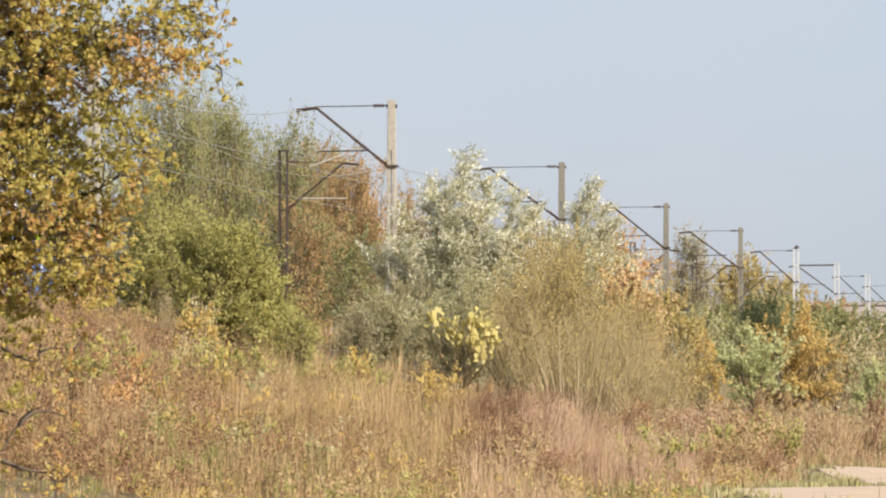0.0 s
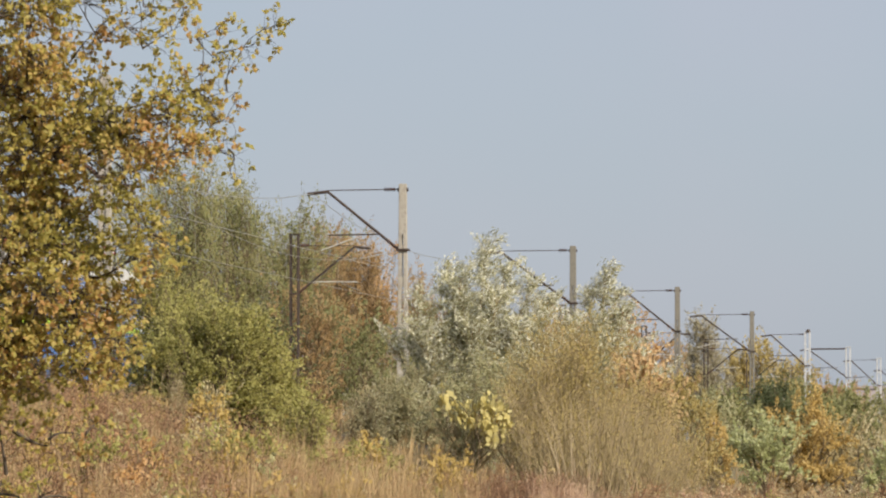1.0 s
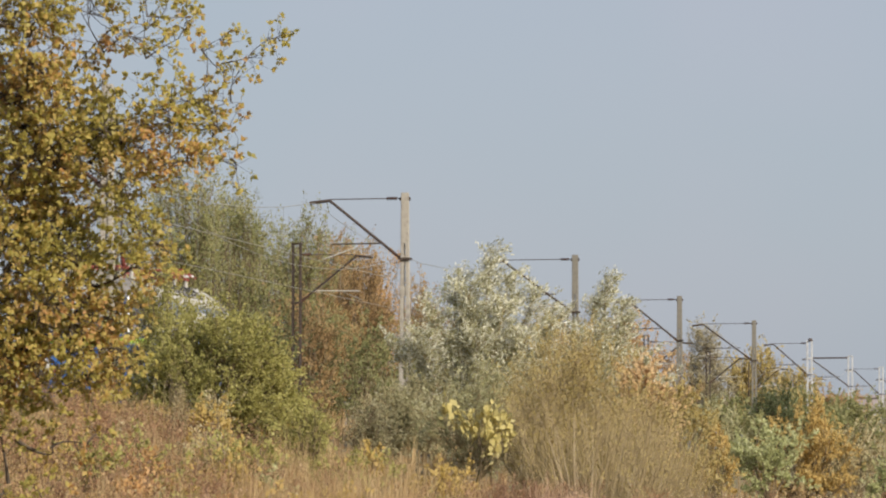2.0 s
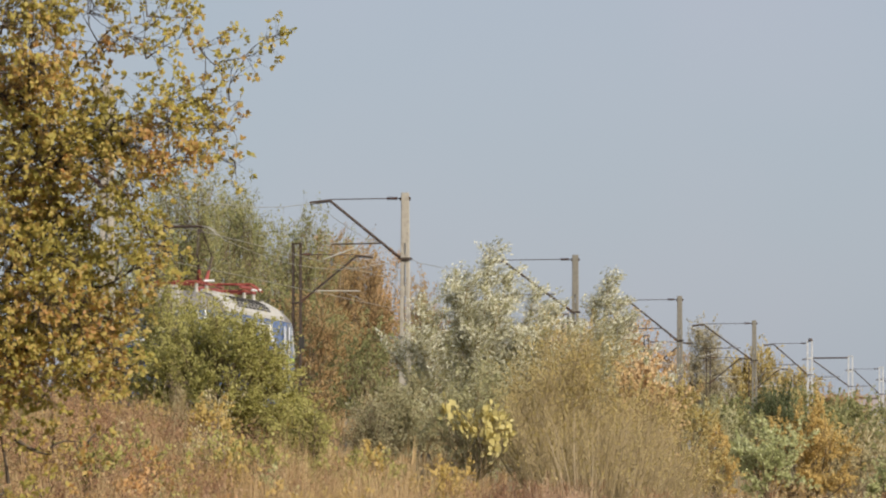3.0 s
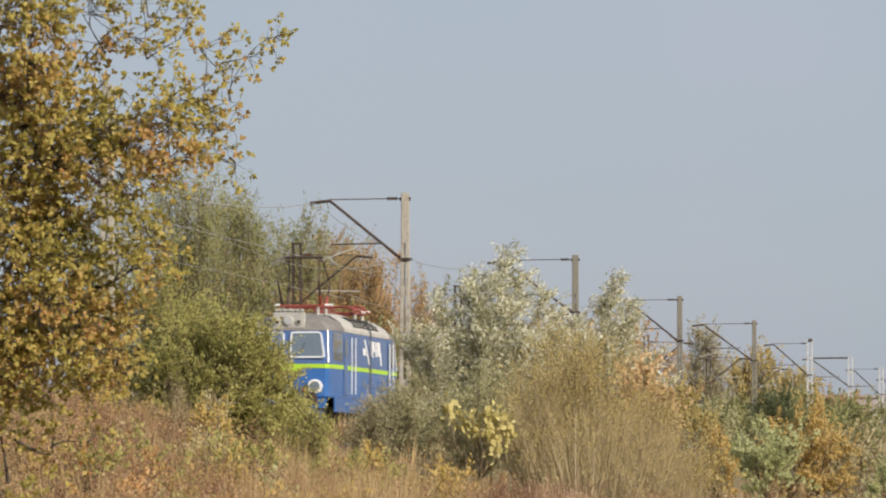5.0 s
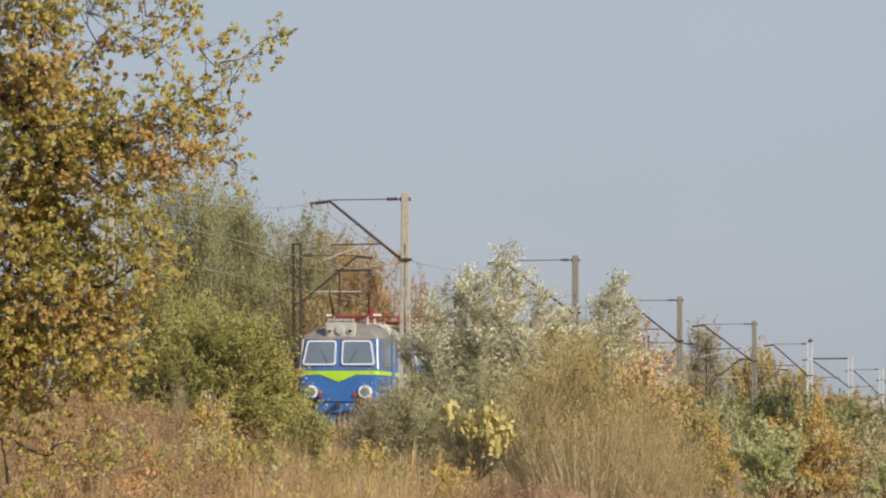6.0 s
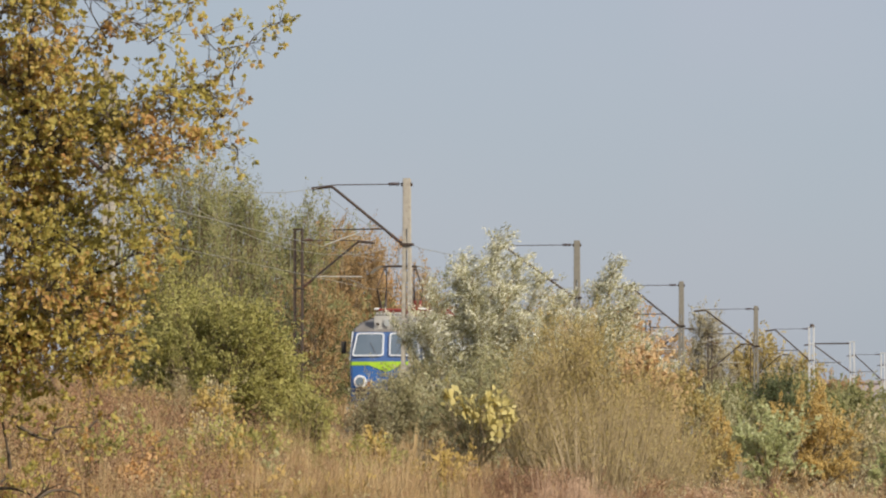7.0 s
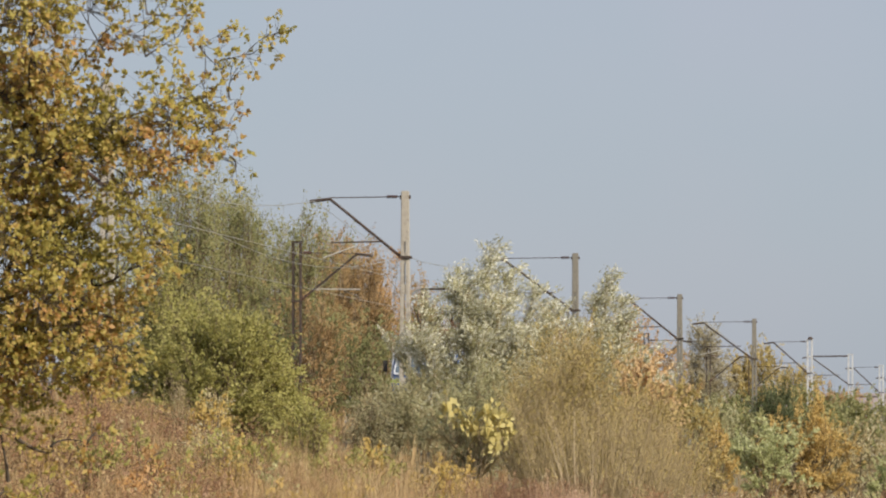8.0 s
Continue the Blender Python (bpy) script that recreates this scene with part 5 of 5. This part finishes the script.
def weed_patch(name, seed, n, area, mat, height, label, leaf=0.045, per=16, keep=0.0, stem="red_twig"):
    """Weeds: a stem with side shoots and small leaves."""
    rng = np.random.default_rng(seed)
    x0, x1, y0, y1 = area
    y = y0 + (y1 - y0) * rng.random(n)
    x = x0 + (x1 - x0) * rng.random(n)
    val = np.array([noise.noise((px * 0.4 + seed * 3.1, py * 0.15, 4.0)) for px, py in zip(x, y)])
    ok = (val > keep) & (beside_path(x, y) > 1.1) & ~((x > 4.0) & (y < 98) & (x > 4.0 + 0.17 * (y - 75)))
    x, y = x[ok], y[ok]
    n = len(x)
    hgt = height * (0.5 + 0.7 * rng.random(n)) * edge_fade(x, y)
    p0 = np.stack([x, y, ground_z(x, y) - 0.03], axis=1)
    p1 = p0 + np.stack([rng.normal(size=n) * 0.12 * hgt, rng.normal(size=n) * 0.12 * hgt, hgt], axis=1)
    stems, sample = shoots(rng, p0, p1, 0.0, 0.006, 1, 0.06)
    k = n * 4
    pick = rng.integers(0, n, k)
    t = 0.3 + 0.6 * rng.random((k, 1))
    q0 = p0[pick] + (p1[pick] - p0[pick]) * t
    q1 = q0 + np.concatenate([rng.normal(size=(k, 2)) * 0.16, 0.1 + 0.22 * rng.random((k, 1))], axis=1) * hgt[pick][:, None]
    arms, sample2 = shoots(rng, q0, q1, 0.0, 0.003, 1, 0.05)
    p, d = sample2(n * per, 0.1, 1.05)
    v, f = tube_mesh(np.concatenate([stems, arms]), 3)
    ob = tagged(mesh_object(name, v, f, M[stem]), label, "weeds", kind="stuff")
    lv, lf = leaf_mesh(rng, p + rng.normal(size=p.shape) * 0.04, leaf * (0.5 + rng.random(len(p))), 0.5, d + rng.normal(size=d.shape) * 0.3)
    mesh_object("foliage", lv, lf, M[mat], ob)


def build_meadow():
    meadow_patch("meadow_grass", 1, 66000, (-9.5, 13, 60, 120), "grass", 0.75, "tall dry straw-coloured meadow grass", width=0.007, lean=0.5)
    meadow_patch("green_meadow_grass", 2, 52000, (-9.5, 13, 60, 120), "green_grass", 0.6, "patches of green meadow grass", width=0.008, lean=0.5, keep=0.0)
    meadow_patch("pink_meadow_grass", 3, 50000, (0.5, 13, 62, 114), "pink_grass", 0.75, "pinkish dry feathery meadow grass", width=0.007, lean=0.45, keep=-0.1)
    meadow_patch("embankment_grass", 4, 13000, (-14, 26, 118, 200), "grass", 0.8, "dry grass on the embankment", width=0.018, lean=0.4)
    meadow_patch("field_grass", 5, 8000, (-30, 40, -20, 66), "green_grass", 0.16, "short grass of the field", width=0.012)
    meadow_patch("far_grass", 6, 10000, (10, 60, 118, 330), "grass", 0.8, "dry grass beside the railway", width=0.04)
    meadow_patch("verge_grass", 14, 34000, (2.5, 16, 66, 104), "verge", 0.15, "short green grass beside the sandy path", width=0.012, verge=True)
    weed_patch("red_weeds", 7, 4000, (-9, 11, 60, 116), "weed", 0.85, "red-brown dry weeds in the meadow", keep=-0.1)
    weed_patch("rusty_weeds", 19, 1500, (-9, -1, 74, 104), "weed", 0.95, "rusty red dry weeds", keep=-0.1)
    weed_patch("yellow_weeds", 8, 1800, (-9, 6, 60, 114), "ochre", 0.75, "yellowing weeds in the meadow", keep=0.1, leaf=0.06)
    weed_patch("green_weeds", 9, 2600, (-9, 6, 60, 114), "green", 0.65, "green leafy weeds in the meadow", keep=0.08, leaf=0.065)
    weed_patch("straw_weeds", 11, 2800, (-9, 12, 60, 118), "grass", 0.95, "pale straw-coloured seed heads in the meadow", keep=-0.05, leaf=0.05, stem="pale_twig")
    meadow_patch("feathery_grass", 16, 18000, (1.7, 4.2, 77, 98), "pink_grass", 1.15, "tall pinkish feathery dry grass", width=0.004, lean=0.45, keep=-0.05)
    meadow_patch("pale_tall_grass", 17, 15000, (-3.4, 1.2, 80, 100), "grass", 1.15, "tall pale straw grass", width=0.005, lean=0.45, keep=0.05)
    weed_patch("brown_weeds", 18, 1500, (4, 11, 102, 119), "mixed_brown", 1.1, "brown dry weeds with pale seed heads", keep=-0.3, per=15)
    weed_patch("dry_stalks", 15, 420, (-9, 9, 64, 112), "grass", 1.55, "long pale dry stalks standing in the meadow", keep=-0.2, leaf=0.03, per=6, stem="pale_twig")
    weed_patch("rusty_brambles", 10, 500, (-8.5, -4.6, 96, 104), "weed", 0.95, "rusty brown brambles before the shrub", keep=-0.1)


build_meadow()


def build_weed_clumps():
    """Tussocks and low weed bushes that make the meadow lumpy."""
    rng = np.random.default_rng(5)
    kinds = (("weed_clump", "weed", "low clump of red-brown weeds in the meadow", "red_twig"), ("weed_clump", "grass", "low clump of straw-coloured weeds in the meadow", "pale_twig"), ("weed_clump", "ochre", "low clump of yellowing weeds in the meadow", "twig"),
             ("weed_clump", "green", "low clump of green weeds in the meadow", "twig"), ("weed_clump", "mixed_brown", "low clump of brown weeds with pale seed heads", "twig"), ("weed_clump", "pink_grass", "low clump of pinkish feathery weeds", "red_twig"))
    odds = ((0.24, 0.14, 0.27, 0.21, 0.12, 0.02), (0.38, 0.12, 0.0, 0.06, 0.18, 0.26))
    for k in range(112):
        y = 77 + 32 * rng.random()
        x = y * (-0.088 + 0.19 * rng.random())
        if beside_path(np.array(x), np.array(y)) < 1.5 or (x > 3.6 + 0.17 * (y - 75) and 3.6 < x and y < 99):
            continue
        name, mat, label, twig = kinds[rng.choice(6, p=odds[1 if x > 0.8 else 0])]
        hh = 0.55 + 0.95 * rng.random() + (0.25 if y > 95 else 0)
        ob = bush(name, 500 + k, x, y, label, mat, 0.45 + 0.55 * rng.random(), hh, 8, 800 if mat not in ("ochre", "green") else 520, 0.05 if mat not in ("ochre", "green") else 0.085, 0.55, r=0.3, twig=twig, twigs=55, upward=0.9, category="weeds", twig_r=0.004, z0=0.05)
        tagged(ob, group="weed clumps in the meadow")


build_weed_clumps()


# ---- sandy path ----
def build_path():
    """The sandy sheet; short grass grows over it where it is not worn bare."""
    xs, ys = np.arange(3.4, 16.6, 0.4), np.arange(68.0, 99.0, 0.6)
    X, Y = np.meshgrid(xs, ys)
    ruts = 0.006 * np.sin(X * 2.1 + 0.3 * Y) + 0.004 * np.sin(Y * 2.7)
    verts = np.stack([X.ravel(), Y.ravel(), (ground_z(X, Y) + 0.014 + ruts).ravel()], axis=1)
    w = len(xs)
    i = (np.arange(len(ys) - 1)[:, None] * w + np.arange(w - 1)[None, :]).ravel()
    faces = np.stack([i, i + 1, i + 1 + w, i + w], axis=1)
    faces = faces[beside_path(X.ravel(), Y.ravel())[faces].min(axis=1) < 0.15]
    tagged(mesh_object("sandy_path", verts, faces, M["sand"], smooth=True), "pale worn sandy track at the meadow edge", "path", kind="structure")


build_path()


# ---- far hall ----
def build_hall():
    hall = thing("industrial_hall", (96, 760, 0), "long pinkish-grey industrial hall far behind the railway", "building")
    part("wall", boxed(-42, 42, -14, 14, -0.5, 13.0), M["hall"], hall, bevel=0.1)
    part("roof", boxed(-42.3, 42.3, -14.3, 14.3, 13.0, 13.4), M["hall"], hall)
    for k in range(14):
        w = part("window", boxed(-39 + k * 6 - 1.6, -39 + k * 6 + 1.6, -14.08, -13.98, 8, 11), M["hall_roof"], hall)
        part("frame", boxed(-39 + k * 6 - 1.8, -39 + k * 6 + 1.8, -14.05, -13.99, 7.8, 8.0), M["white"], w)


build_hall()


# ---- what moves ----
def motions():
    rows = []
    for t in (0.0, 1.5, 3.0, 3.5, 4.0, 4.5, 6.0, 8.0):
        rows.append((t, Matrix.Translation(track_point(LOCO_S0 + loco_run(t), TRACKS[0], RAIL_Z)) @ Matrix.Rotation(radians(-TRACK_TURN), 4, "Z")))
    walk(LOCO, rows)
    for w, y in LOCO_WHEELS:
        turns = [(k / 15, pose(0, y, 0.625) @ Matrix.Rotation(-loco_run(k / 15) / 0.625, 4, "X")) for k in range(121)]
        walk(w, turns)
    gusts = [(0.0, -2.9), (0.4, -1.3), (1.0, -0.4), (1.5, 0.3), (2.1, 1.3), (2.8, 1.0), (3.2, -0.7), (3.6, -0.7), (4.0, 2.0), (4.4, 6.2), (4.7, 6.2), (5.2, 4.0), (5.8, 2.4), (6.2, 4.6), (6.6, 2.2), (7.2, 2.4), (7.6, 2.4), (8.0, 0.7)]
    for group, scale in ((WILLOW, 1.0), (WILLOW2, 0.45)):
        for k, (b, top) in enumerate(group):
            f = scale * (1.0, 1.15, 0.9, 0.7, 0.65, 0.9, 0.7, 0.8)[k % 8]
            walk(b, [(t, pose(0, 0, 0, 0.4 * math.sin(3.1 * t + k), f * g + 0.5 * math.sin(2.3 * t + 1.7 * k), 0)) for t, g in gusts])
    shrubs = [ob for ob in scene.collection.objects if ob.parent is None and ob.name.split(".")[0] in ("golden_scrub", "bare_scrub", "yellow_sapling", "grey_green_shrub", "willow_bush", "fresh_green_bush")]
    for k, ob in enumerate(shrubs):
        foot = ob.matrix_basis.copy()
        walk(ob, [(t, foot @ pose(0, 0, 0, 0.15 * math.sin(2.7 * t + k), 0.16 * g + 0.2 * math.sin(2.1 * t + 1.9 * k), 0)) for t, g in gusts])
    for k, b in enumerate(OAK_BOUGHS):
        walk(b, [(i * 0.5, pose(0, 0, 0, 0.10 * math.sin(1.9 * i * 0.5 + k), 0.12 * math.sin(2.6 * i * 0.5 + 1.3 * k), 0.10 * math.sin(2.2 * i * 0.5 + k))) for i in range(17)])


motions()
